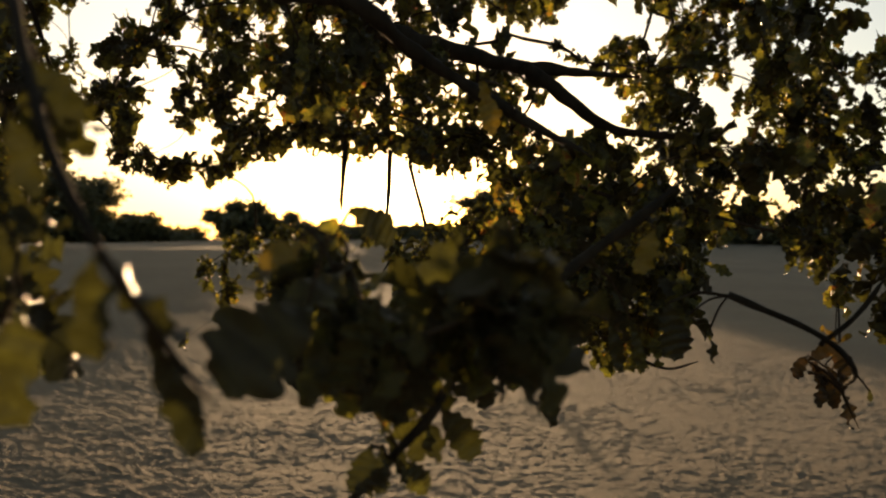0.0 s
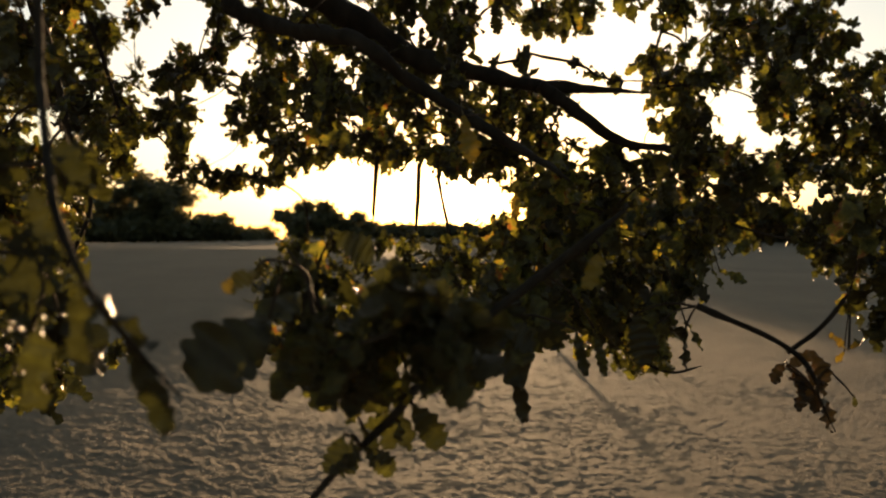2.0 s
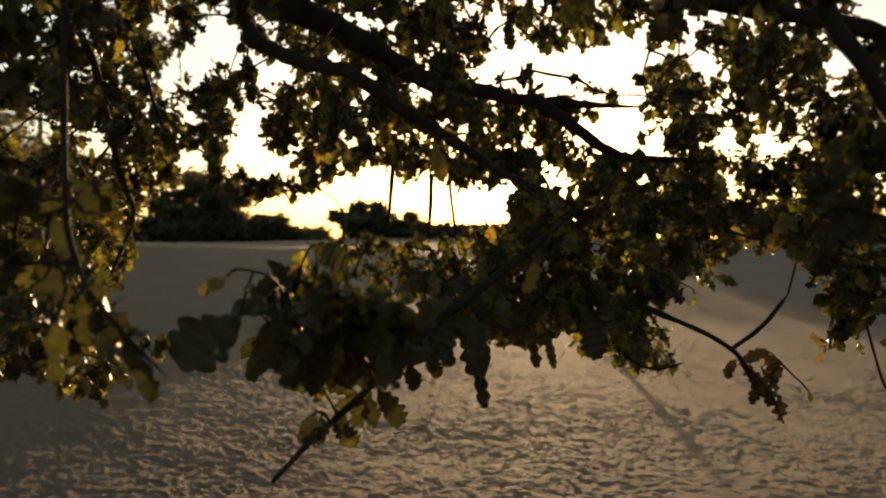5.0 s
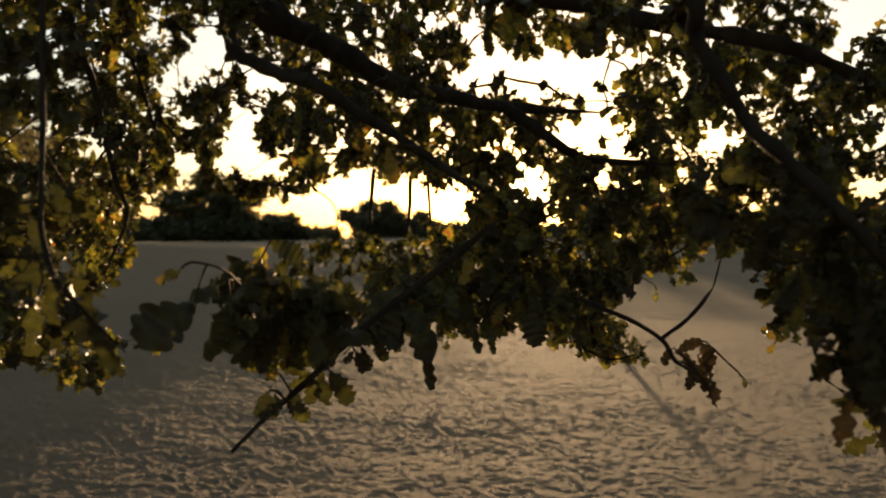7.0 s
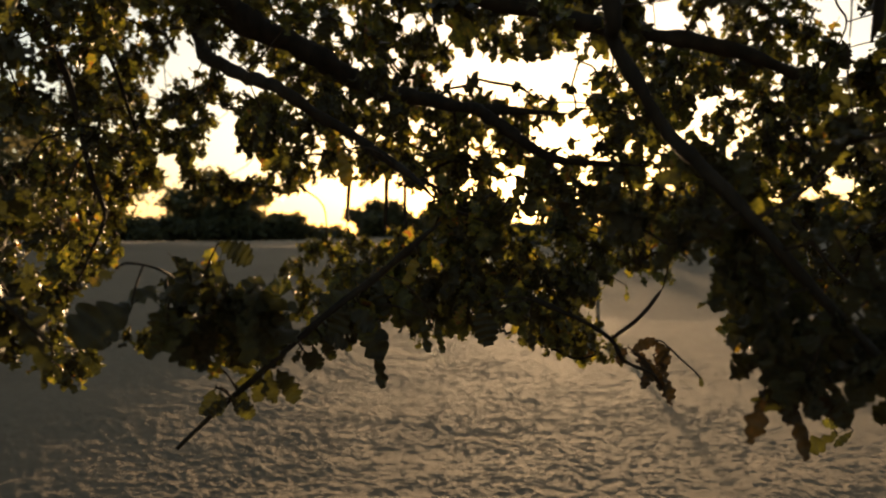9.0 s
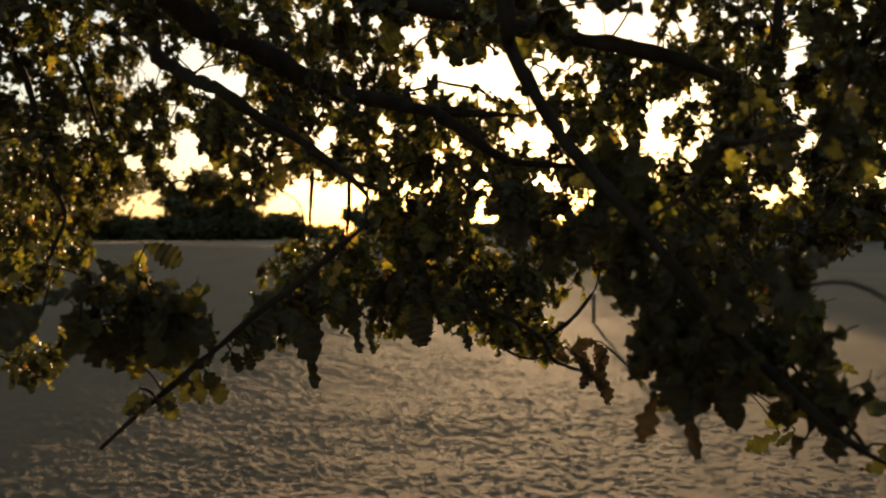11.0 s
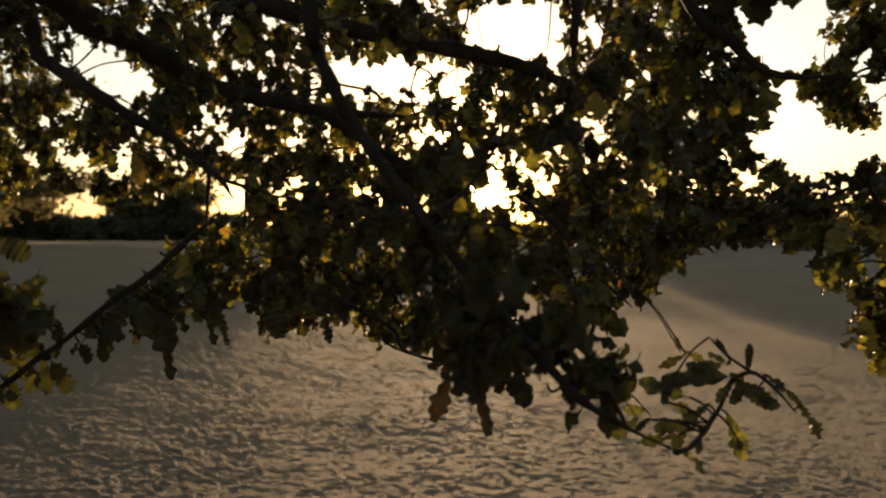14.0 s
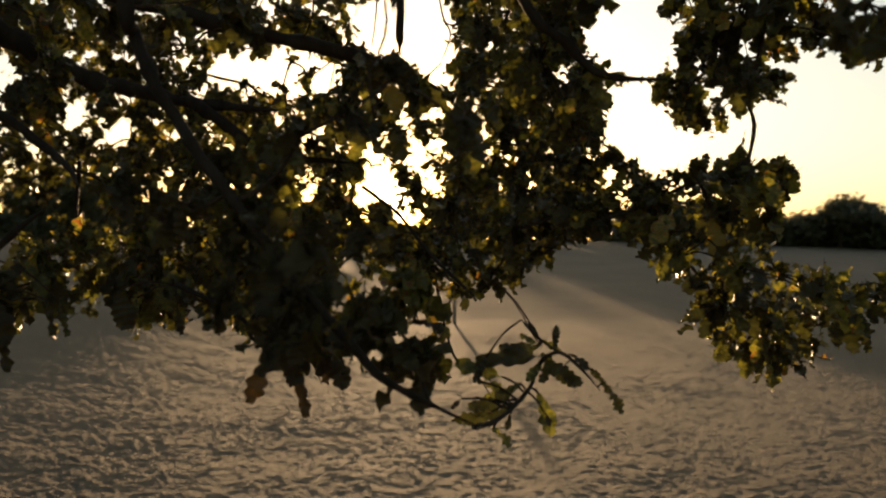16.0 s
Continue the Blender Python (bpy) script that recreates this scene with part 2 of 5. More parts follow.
def trodden(x, y):
    """Footprints and wind ripples."""
    u = x * SUN_SIDE.x + y * SUN_SIDE.y
    calm = np.where(u < 0, smoothstep(1.4, 6.0, -u), smoothstep(9.0, 14.0, u))
    z = np.zeros_like(x)
    # turn, length across the light, length along it, height
    for turn, across, along, height, k in ((0.30, 0.62, 0.50, 0.012, 1), (0.10, 0.085, 0.062, 0.0046, 2), (-0.25, 0.058, 0.045, 0.0038, 3), (0.2, 0.045, 0.036, 0.0026, 4), (0.5, 0.16, 0.12, 0.0064, 5)):
        p, q = x * math.cos(turn) + y * math.sin(turn), y * math.cos(turn) - x * math.sin(turn)
        n = value_noise(p / across, q / along, k)
        z = z + height * (1 - np.abs(2 * n - 1)) ** 2.0 if k in (2, 3, 5) else z + height * (n - 0.5)
    cell = 0.19
    ci, cj = np.floor(x / cell), np.floor(y / cell)
    for di in (-1, 0, 1):
        for dj in (-1, 0, 1):
            i, j = ci + di, cj + dj
            px, py = (i + hashed(i, j, 11)) * cell, (j + hashed(i, j, 12)) * cell
            turn = (hashed(i, j, 13) - 0.5) * 2.2
            ex, ey = (x - px) * np.cos(turn) + (y - py) * np.sin(turn), (y - py) * np.cos(turn) - (x - px) * np.sin(turn)
            length, wide = 0.05 + 0.05 * hashed(i, j, 15), 0.025 + 0.022 * hashed(i, j, 16)
            q = np.sqrt((ex / length) ** 2 + (ey / wide) ** 2)
            depth = np.maximum(0, 0.011 * hashed(i, j, 14) - 0.002)
            z = z - depth * np.exp(-q ** 3) + 0.5 * depth * np.exp(-((q - 1.35) / 0.32) ** 2)
    worn = 0.5 + 0.8 * value_noise(x / 1.4, y / 1.4, 9)
    return z * worn * (1 - 0.50 * calm)


def ground_height(x, y):
    return float(dune(np.array(x), np.array(y)))


def build_ground():
    r = [0.4]
    while r[-1] < 3500:
        q = r[-1]
        r.append(q * (1.30 if q < 3 else 1.035 if q < 5.9 else 1.0029 if q < 18 else 1.0045 if q < 38 else 1.012 if q < 70 else 1.06 if q < 400 else 1.3))
    r = np.array(r)
    fine = np.radians(np.linspace(-43, 34, 710))
    rest = np.radians(np.linspace(34, 317, 110))[1:-1]
    a = np.concatenate([fine, rest])
    rr, aa = np.meshgrid(r, a, indexing="ij")
    x, y = rr * np.sin(aa), rr * np.cos(aa)
    side_off = np.abs((np.degrees(aa) + 180) % 360 - 180)
    z = dune(x, y) + trodden(x, y) * smoothstep(70, 25, rr) * smoothstep(5.3, 6.0, rr) * smoothstep(47, 42, side_off) * np.where((np.degrees(aa) > 34) & (np.degrees(aa) < 100), 0, 1)
    n, m = rr.shape
    verts = np.stack([x.ravel(), y.ravel(), z.ravel()], 1)
    verts = np.concatenate([verts, [[0, 0, 0]]])
    i, k = np.meshgrid(np.arange(n - 1), np.arange(m), indexing="ij")
    k2 = (k + 1) % m
    faces = np.stack([(i * m + k), ((i + 1) * m + k), ((i + 1) * m + k2), (i * m + k2)], -1).reshape(-1, 4)[:, ::-1]
    hub = [(len(verts) - 1, (q + 1) % m, q) for q in range(m)]
    ob = mesh_object("ground", verts.tolist(), faces.tolist() + hub, SAND)
    tagged(ob, "pale trodden sand with footprints, low evening sun", "sand", kind="structure")


build_ground()


# ---- oak ----
oak = new("oak_tree")
oak.location = (-2.4, -0.6, 0)
oak.empty_display_size = 0.2
tagged(oak, "backlit oak with drooping lobed leaves turning yellow", "tree")
OAK_AT = Vector(oak.location)


def oak_part(name, verts, faces, mat, label="", smooth=True):
    ob = mesh_object(name, [tuple(Vector(v) - OAK_AT) for v in verts], faces, mat, oak, smooth)
    if label:
        tagged(ob, label)
    return ob


JOINTS = []


def limb(name, points, thick, thin, sides=10, steps=7, knots=0.5, mat=None, open_to_twigs=True):
    line = smooth_line(points, steps)
    n = len(line)
    # a little crookedness of its own
    line = [p + 0.35 * thin * Vector((noise.noise(p * 14), noise.noise(p * 14 + Vector((7, 0, 0))), noise.noise(p * 14 + Vector((0, 9, 0))))) * (0 < i < n - 1) for i, p in enumerate(line)]
    radii = [(thick + (thin - thick) * (i / (n - 1)) ** 0.8) * (1 - 0.75 * max(0.0, i / (n - 1) - 0.86) / 0.14) for i in range(n)]
    verts, faces = [], []
    tube(line, radii, sides, verts, faces, knots, len(JOINTS))
    oak_part(name, verts, faces, mat or BARK)
    if open_to_twigs:
        JOINTS.extend(line)
    return line


limb("trunk", [(-2.4, -0.6, -0.1), (-2.42, -0.58, 1.0), (-2.3, -0.5, 2.2), (-2.1, -0.42, 3.2), (-2.15, -0.5, 4.6)], 0.27, 0.12, 18, 10, 0.12, open_to_twigs=False)
limb("limb", [(-2.2, -0.45, 2.9), (-1.6, 0.0, 3.3), (-0.9, 0.35, 3.32), (-0.2, 0.5, 3.15), (0.5, 0.5, 3.0), (1.2, 0.75, 2.85), (1.7, 1.0, 2.6)], 0.10, 0.018, 12, open_to_twigs=False)
limb("limb", [(-2.2, -0.3, 3.2), (-1.6, 0.6, 3.3), (-1.0, 1.2, 3.1), (-0.5, 1.7, 3.15), (0.2, 1.9, 3.3), (0.8, 1.8, 3.25)], 0.08, 0.012, 12)
limb("limb", [(-1.05, 0.3, 3.25), (-0.55, 0.5, 2.85), (-0.3, 0.62, 2.6), (-0.251, 0.874, 2.536), (-0.201, 0.908, 2.501), (-0.122, 0.948, 2.464), (-0.038, 0.984, 2.415), (0.033, 1.002, 2.4), (0.124, 1.02, 2.381), (0.215, 1.027, 2.375), (0.3, 1.029, 2.369)], 0.036, 0.005, 12)
limb("branch", [(0.14, 1.002, 2.378), (0.198, 1.013, 2.337), (0.243, 1.019, 2.306), (0.287, 1.02, 2.292), (0.399, 1.014, 2.284)], 0.0105, 0.005, 10)
limb("branch", [(-0.5, 0.4, 3.2), (-0.28, 0.7, 2.75), (-0.239, 0.783, 2.506), (-0.237, 0.801, 2.455), (-0.216, 0.784, 2.422), (-0.141, 0.726, 2.383), (-0.042, 0.626, 2.341), (0.006, 0.648, 2.307), (0.043, 0.662, 2.286), (0.117, 0.633, 2.236), (0.154, 0.594, 2.208)], 0.014, 0.0045, 10)
limb("branch", [(0.1, 0.47, 3.1), (0.28, 0.36, 2.6), (0.328, 0.307, 2.334), (0.333, 0.318, 2.301), (0.351, 0.309, 2.263), (0.367, 0.315, 2.237), (0.384, 0.3, 2.215), (0.423, 0.286, 2.17), (0.455, 0.284, 2.13), (0.48, 0.28, 2.103), (0.506, 0.273, 2.077), (0.525, 0.266, 2.059), (0.56, 0.294, 2.035), (0.587, 0.284, 2.025)], 0.0068, 0.0022, 10)
limb("branch", [(-0.9, 0.42, 3.2), (-0.5, 0.48, 2.72), (-0.15, 0.52, 2.51), (0.12, 0.54, 2.43), (0.351, 0.563, 2.373), (0.42, 0.571, 2.361), (0.477, 0.599, 2.352), (0.537, 0.625, 2.332), (0.558, 0.625, 2.317)], 0.012, 0.006, 10)
limb("branch", [(0.5, 0.5, 3.0), (0.56, 0.54, 2.6), (0.638, 0.556, 2.411), (0.684, 0.561, 2.366), (0.723, 0.56, 2.331), (0.787, 0.542, 2.322)], 0.009, 0.003, 8)
limb("branch", [(0.5, 0.45, 3.0), (0.52, 0.38, 2.6), (0.523, 0.388, 2.357), (0.522, 0.402, 2.311)], 0.006, 0.0028, 8)
limb("branch", [(-0.9, 0.6, 3.3), (-0.62, 0.95, 2.8), (-0.579, 1.025, 2.592), (-0.571, 1.048, 2.537), (-0.553, 1.083, 2.451), (-0.538, 1.108, 2.37), (-0.519, 1.125, 2.326)], 0.007, 0.002, 8)
limb("branch", [(-0.9, 0.4, 3.3), (-0.56, 0.8, 2.7), (-0.526, 0.855, 2.482), (-0.512, 0.885, 2.408), (-0.503, 0.909, 2.312), (-0.495, 0.921, 2.257), (-0.482, 0.933, 2.202), (-0.5, 0.921, 2.136), (-0.52, 0.905, 2.076)], 0.008, 0.0025, 8)
limb("branch", [(-0.3, 0.45, 3.15), (-0.13, 0.28, 2.6), (-0.118, 0.273, 2.27), (-0.10, 0.25, 2.212), (-0.068, 0.21, 2.166), (-0.046, 0.195, 2.136), (-0.037, 0.215, 2.110), (-0.030, 0.24, 2.086)], 0.003, 0.001, 8)
limb("branch", [(-0.026, 0.383, 1.982), (0.001, 0.404, 2.013), (0.034, 0.423, 2.045), (0.051, 0.451, 2.064), (0.084, 0.464, 2.097), (0.123, 0.476, 2.128), (0.156, 0.465, 2.154), (0.186, 0.468, 2.18)], 0.0018, 0.004, 8)
limb("branch", [(0.262, 0.596, 2.101), (0.302, 0.593, 2.085), (0.341, 0.588, 2.064), (0.355, 0.584, 2.042), (0.393, 0.674, 2.012), (0.412, 0.682, 1.977)], 0.0032, 0.0012, 8)
limb("branch", [(0.345, 0.619, 2.06), (0.373, 0.618, 2.084), (0.396, 0.617, 2.115)], 0.0022, 0.0018, 8)
limb("branch", [(0.413, 0.720, 2.039), (0.432, 0.730, 2.021), (0.445, 0.737, 2.009), (0.453, 0.739, 1.999)], 0.0014, 0.0009, 8)
limb("branch", [(0.239, 0.911, 2.045), (0.267, 0.907, 2.009), (0.304, 0.904, 1.994), (0.341, 0.903, 2.003)], 0.003, 0.0014, 8)
limb("branch", [(-0.113, 1.128, 2.293), (-0.118, 1.130, 2.24), (-0.121, 1.132, 2.189)], 0.0042, 0.003, 8)
limb("branch", [(-0.049, 1.146, 2.283), (-0.05, 1.148, 2.23), (-0.054, 1.15, 2.174)], 0.0042, 0.003, 8)
limb("branch", [(0.5, 0.5, 3.0), (0.72, 0.5, 2.72), (0.893, 0.292, 2.425), (0.855, 0.261, 2.346), (0.826, 0.24, 2.304)], 0.006, 0.0012, 8)
limb("branch", [(0.473, 0.554, 2.21), (0.511, 0.56, 2.181), (0.551, 0.562, 2.134), (0.593, 0.561, 2.095)], 0.0022, 0.0018, 8)

limb("branch", [(0.504, 0.390, 2.366), (0.503, 0.385, 2.332), (0.500, 0.380, 2.306)], 0.0008, 0.0005, 8)
limb("branch", [(0.547, 0.600, 2.439), (0.555, 0.595, 2.400), (0.563, 0.590, 2.379), (0.553, 0.590, 2.348)], 0.0014, 0.0008, 8)
limb("branch", [(0.586, 0.288, 2.023), (0.606, 0.320, 2.022), (0.625, 0.360, 2.029), (0.635, 0.370, 2.040), (0.641, 0.370, 2.056), (0.655, 0.365, 2.065), (0.672, 0.365, 2.053), (0.689, 0.370, 2.034)], 0.0022, 0.0012, 8)
limb("branch", [(0.655, 0.365, 2.065), (0.639, 0.370, 2.076), (0.625, 0.370, 2.090)], 0.0014, 0.001, 8)
limb("branch", [(0.513, 0.850, 2.167), (0.536, 0.860, 2.126), (0.571, 0.863, 2.094), (0.604, 0.863, 2.074)], 0.0026, 0.002, 8)
limb("branch", [(0.539, 0.860, 2.122), (0.548, 0.855, 2.082), (0.557, 0.850, 2.041), (0.571, 0.850, 1.993), (0.590, 0.850, 1.975)], 0.0022, 0.0014, 8)
limb("branch", [(-0.017, 1.170, 2.290), (-0.020, 1.169, 2.265), (-0.001, 1.100, 2.199), (0.016, 1.050, 2.143)], 0.0034, 0.0024, 8)
limb("branch", [(-0.019, 0.400, 2.114), (-0.000, 0.318, 2.137), (-0.009, 0.290, 2.144), (-0.011, 0.275, 2.141)], 0.0013, 0.0009, 8)
limb("branch", [(0.006, 0.440, 2.051), (-0.008, 0.410, 2.094), (-0.015, 0.380, 2.125), (0.001, 0.320, 2.130)], 0.0018, 0.0012, 8)

# the crown over and behind the view
crown_rng = random.Random(21)
for end in ((-3.6, 0.3, 5.0), (-2.6, 1.3, 5.3), (-1.2, -0.9, 4.8), (-3.2, -1.8, 4.6), (-0.9, 0.9, 4.6), (-2.0, -1.9, 5.2), (0.2, -0.2, 4.1)):
    a, b = Vector((-2.14, -0.47, 3.4 + crown_rng.random())), Vector(end)
    limb("limb", [a, a * 0.6 + b * 0.4 + Vector((0, 0, 0.25)), b], 0.07, 0.012, 9)

# the leafy boughs: where each tuft of leaves sits and how wide it spreads, in metres and millimetres
BOUGHS = []
BOUGHS.append([
    (-1.088, 1.757, 2.679, 22), (-1.087, 2.018, 2.694, 30), (-1.071, 2.082, 2.766, 22), (-0.99, 1.78, 2.67, 60),
    (-0.992, 1.783, 2.672, 30), (-0.98, 1.67, 2.72, 60), (-0.968, 1.737, 2.595, 22), (-0.961, 1.845, 2.695, 30),
    (-0.95, 1.77, 2.71, 42), (-0.901, 1.870, 2.625, 22),
])
BOUGHS.append([
    (-0.99, 1.37, 2.23, 42), (-0.95, 1.37, 2.35, 42), (-0.88, 1.38, 2.32, 42), (-0.879, 1.291, 2.421, 30),
    (-0.87, 1.30, 2.31, 60), (-0.864, 1.394, 2.331, 30), (-0.84, 1.28, 2.37, 45), (-0.836, 1.506, 2.265, 30),
    (-0.82, 1.44, 2.22, 45), (-0.81, 1.38, 2.13, 45), (-0.810, 1.430, 2.145, 30), (-0.809, 1.349, 2.264, 30),
    (-0.79, 1.36, 2.33, 42), (-0.788, 1.357, 2.332, 30), (-0.761, 1.384, 2.292, 30), (-0.760, 1.337, 2.248, 30),
    (-0.759, 1.436, 2.288, 30), (-0.743, 1.492, 2.316, 30), (-0.733, 1.373, 2.318, 30), (-0.70, 1.38, 2.34, 42),
    (-0.687, 1.410, 2.310, 30),
])
BOUGHS.append([
    (-1.088, 1.590, 1.950, 22), (-1.010, 1.431, 1.905, 30), (-0.879, 1.303, 1.993, 22), (-0.85, 1.30, 1.88, 60),
    (-0.776, 1.167, 1.891, 30), (-0.756, 1.166, 1.969, 30), (-0.740, 2.213, 1.851, 22), (-0.737, 1.186, 1.874, 30),
    (-0.711, 1.234, 1.939, 30), (-0.686, 1.375, 1.929, 30), (-0.680, 1.307, 1.940, 22),
])
BOUGHS.append([
    (-0.990, 1.554, 2.477, 30), (-0.903, 1.465, 2.527, 30), (-0.90, 1.56, 2.49, 60), (-0.856, 1.617, 2.544, 30),
    (-0.781, 1.331, 2.533, 30), (-0.771, 1.431, 2.660, 30), (-0.764, 1.591, 2.518, 30), (-0.76, 1.36, 2.52, 42),
    (-0.760, 1.416, 2.504, 30), (-0.737, 1.530, 2.653, 30), (-0.734, 1.521, 2.635, 30), (-0.73, 1.56, 2.71, 42),
    (-0.71, 1.43, 2.43, 45), (-0.697, 1.676, 2.484, 30), (-0.65, 1.51, 2.43, 42), (-0.61, 1.53, 2.53, 42),
])
BOUGHS.append([
    (-0.769, 1.103, 2.505, 30), (-0.76, 1.16, 2.52, 42), (-0.759, 1.164, 2.519, 30), (-0.75, 0.92, 2.33, 42),
    (-0.73, 0.94, 2.28, 42), (-0.73, 0.93, 2.48, 42), (-0.71, 0.96, 2.41, 42), (-0.705, 1.009, 2.434, 30),
    (-0.681, 0.903, 2.383, 30), (-0.680, 1.146, 2.525, 30), (-0.68, 1.13, 2.45, 60), (-0.65, 1.00, 2.40, 42),
    (-0.64, 0.87, 2.46, 42), (-0.630, 0.909, 2.373, 22), (-0.622, 1.259, 2.421, 30), (-0.617, 1.048, 2.385, 30),
    (-0.61, 1.20, 2.35, 60), (-0.558, 1.013, 2.341, 30),
])
BOUGHS.append([
    (-0.75, 1.02, 2.00, 60), (-0.721, 1.224, 2.201, 30), (-0.719, 1.049, 2.082, 30), (-0.69, 1.17, 2.17, 42),
    (-0.67, 1.17, 2.26, 42), (-0.638, 0.863, 2.146, 30), (-0.64, 1.07, 1.93, 42), (-0.64, 0.98, 2.06, 42),
    (-0.628, 1.053, 2.215, 30), (-0.624, 1.029, 2.062, 30), (-0.620, 1.078, 2.160, 30), (-0.616, 1.012, 2.249, 30),
    (-0.60, 0.84, 2.12, 42), (-0.60, 1.02, 2.10, 45), (-0.587, 1.029, 1.942, 30),
])
BOUGHS.append([
    (-0.63, 1.81, 2.79, 45), (-0.62, 1.73, 2.70, 42), (-0.616, 1.727, 2.699, 30), (-0.57, 1.86, 2.67, 45),
    (-0.564, 1.684, 2.646, 30), (-0.53, 1.72, 2.70, 60), (-0.494, 1.834, 2.697, 30), (-0.492, 1.795, 2.772, 30),
])
BOUGHS.append([
    (-0.63, 1.25, 2.68, 42), (-0.616, 1.020, 2.556, 30), (-0.582, 1.368, 2.482, 30), (-0.576, 1.322, 2.697, 30),
    (-0.567, 1.071, 2.534, 30), (-0.566, 1.114, 2.499, 30), (-0.55, 1.21, 2.66, 60), (-0.536, 1.355, 2.528, 22),
    (-0.52, 0.98, 2.58, 42), (-0.500, 0.995, 2.559, 30), (-0.47, 1.25, 2.64, 42), (-0.467, 1.151, 2.597, 22),
    (-0.449, 1.273, 2.605, 22), (-0.376, 1.178, 2.653, 30),
])
BOUGHS.append([
    (-0.701, 2.301, 2.071, 30), (-0.614, 2.475, 2.096, 22), (-0.593, 1.551, 2.313, 30), (-0.579, 1.763, 2.314, 30),
    (-0.570, 2.024, 2.332, 22), (-0.53, 1.62, 2.42, 42), (-0.519, 2.011, 2.359, 22), (-0.510, 1.791, 2.319, 30),
    (-0.506, 1.584, 2.389, 22), (-0.503, 1.617, 2.513, 30), (-0.491, 1.546, 2.487, 30), (-0.45, 1.57, 2.44, 60),
    (-0.43, 1.58, 2.31, 42), (-0.401, 1.669, 2.341, 30), (-0.400, 1.752, 2.460, 22), (-0.40, 1.85, 2.38, 45),
    (-0.39, 1.58, 2.37, 60),
])
BOUGHS.append([
    (-0.60, 0.75, 2.08, 42), (-0.578, 0.755, 2.097, 30), (-0.55, 0.66, 2.06, 60), (-0.54, 0.69, 2.27, 42),
    (-0.526, 0.714, 2.009, 30), (-0.52, 0.69, 2.19, 42), (-0.51, 0.64, 2.03, 42), (-0.51, 0.84, 2.17, 60),
    (-0.497, 0.748, 2.003, 30), (-0.480, 0.742, 2.264, 30), (-0.448, 0.664, 2.245, 30), (-0.435, 0.756, 2.123, 30),
    (-0.405, 0.543, 2.251, 30), (-0.379, 0.555, 2.083, 30), (-0.372, 0.492, 2.173, 30), (-0.336, 0.553, 2.177, 30),
])
BOUGHS.append([
    (-0.593, 1.289, 2.372, 30), (-0.561, 1.385, 2.368, 22), (-0.526, 1.285, 2.305, 30), (-0.494, 1.278, 2.286, 30),
    (-0.493, 1.042, 2.333, 30), (-0.48, 1.16, 2.35, 42), (-0.482, 1.415, 2.278, 30), (-0.482, 1.484, 2.431, 30),
    (-0.478, 1.380, 2.278, 30), (-0.467, 1.198, 2.382, 30), (-0.453, 1.438, 2.289, 30), (-0.443, 1.128, 2.322, 30),
    (-0.429, 1.286, 2.457, 30), (-0.427, 1.483, 2.286, 30), (-0.340, 1.310, 2.332, 30), (-0.27, 1.19, 2.31, 42),
])
BOUGHS.append([
    (-0.639, 2.089, 2.067, 30), (-0.636, 2.259, 1.922, 30), (-0.598, 1.980, 2.032, 22), (-0.59, 2.25, 2.14, 45),
    (-0.56, 2.04, 2.01, 45), (-0.563, 2.013, 2.078, 30), (-0.51, 1.97, 2.13, 45), (-0.486, 2.385, 1.984, 22),
    (-0.484, 2.039, 2.153, 30), (-0.458, 2.234, 2.080, 30), (-0.456, 1.954, 2.063, 30), (-0.434, 2.014, 2.074, 22),
    (-0.422, 2.267, 2.101, 22), (-0.408, 1.891, 2.128, 22), (-0.402, 1.882, 2.016, 30), (-0.399, 2.333, 2.137, 30),
    (-0.40, 2.02, 2.15, 45), (-0.40, 2.17, 2.06, 45), (-0.369, 2.360, 2.058, 30), (-0.352, 2.187, 2.097, 30),
    (-0.345, 2.017, 2.155, 30), (-0.292, 2.245, 2.167, 30), (-0.240, 1.869, 2.147, 30), (-0.192, 2.122, 2.161, 30),
])
BOUGHS.append([
    (-0.53, 0.78, 2.50, 60), (-0.528, 0.784, 2.500, 30), (-0.51, 0.94, 2.49, 42), (-0.480, 0.811, 2.464, 30),
    (-0.45, 0.78, 2.52, 42), (-0.445, 1.013, 2.529, 30), (-0.42, 0.83, 2.32, 42), (-0.42, 1.06, 2.41, 42),
    (-0.372, 1.092, 2.456, 30), (-0.369, 1.071, 2.547, 30), (-0.353, 0.978, 2.392, 30), (-0.350, 0.484, 2.408, 30),
    (-0.328, 0.996, 2.491, 22), (-0.30, 0.61, 2.48, 60), (-0.288, 0.653, 2.437, 30), (-0.281, 1.059, 2.338, 30),
    (-0.274, 1.151, 2.507, 22), (-0.27, 0.96, 2.58, 60), (-0.254, 0.992, 2.512, 30), (-0.25, 0.99, 2.38, 42),
])
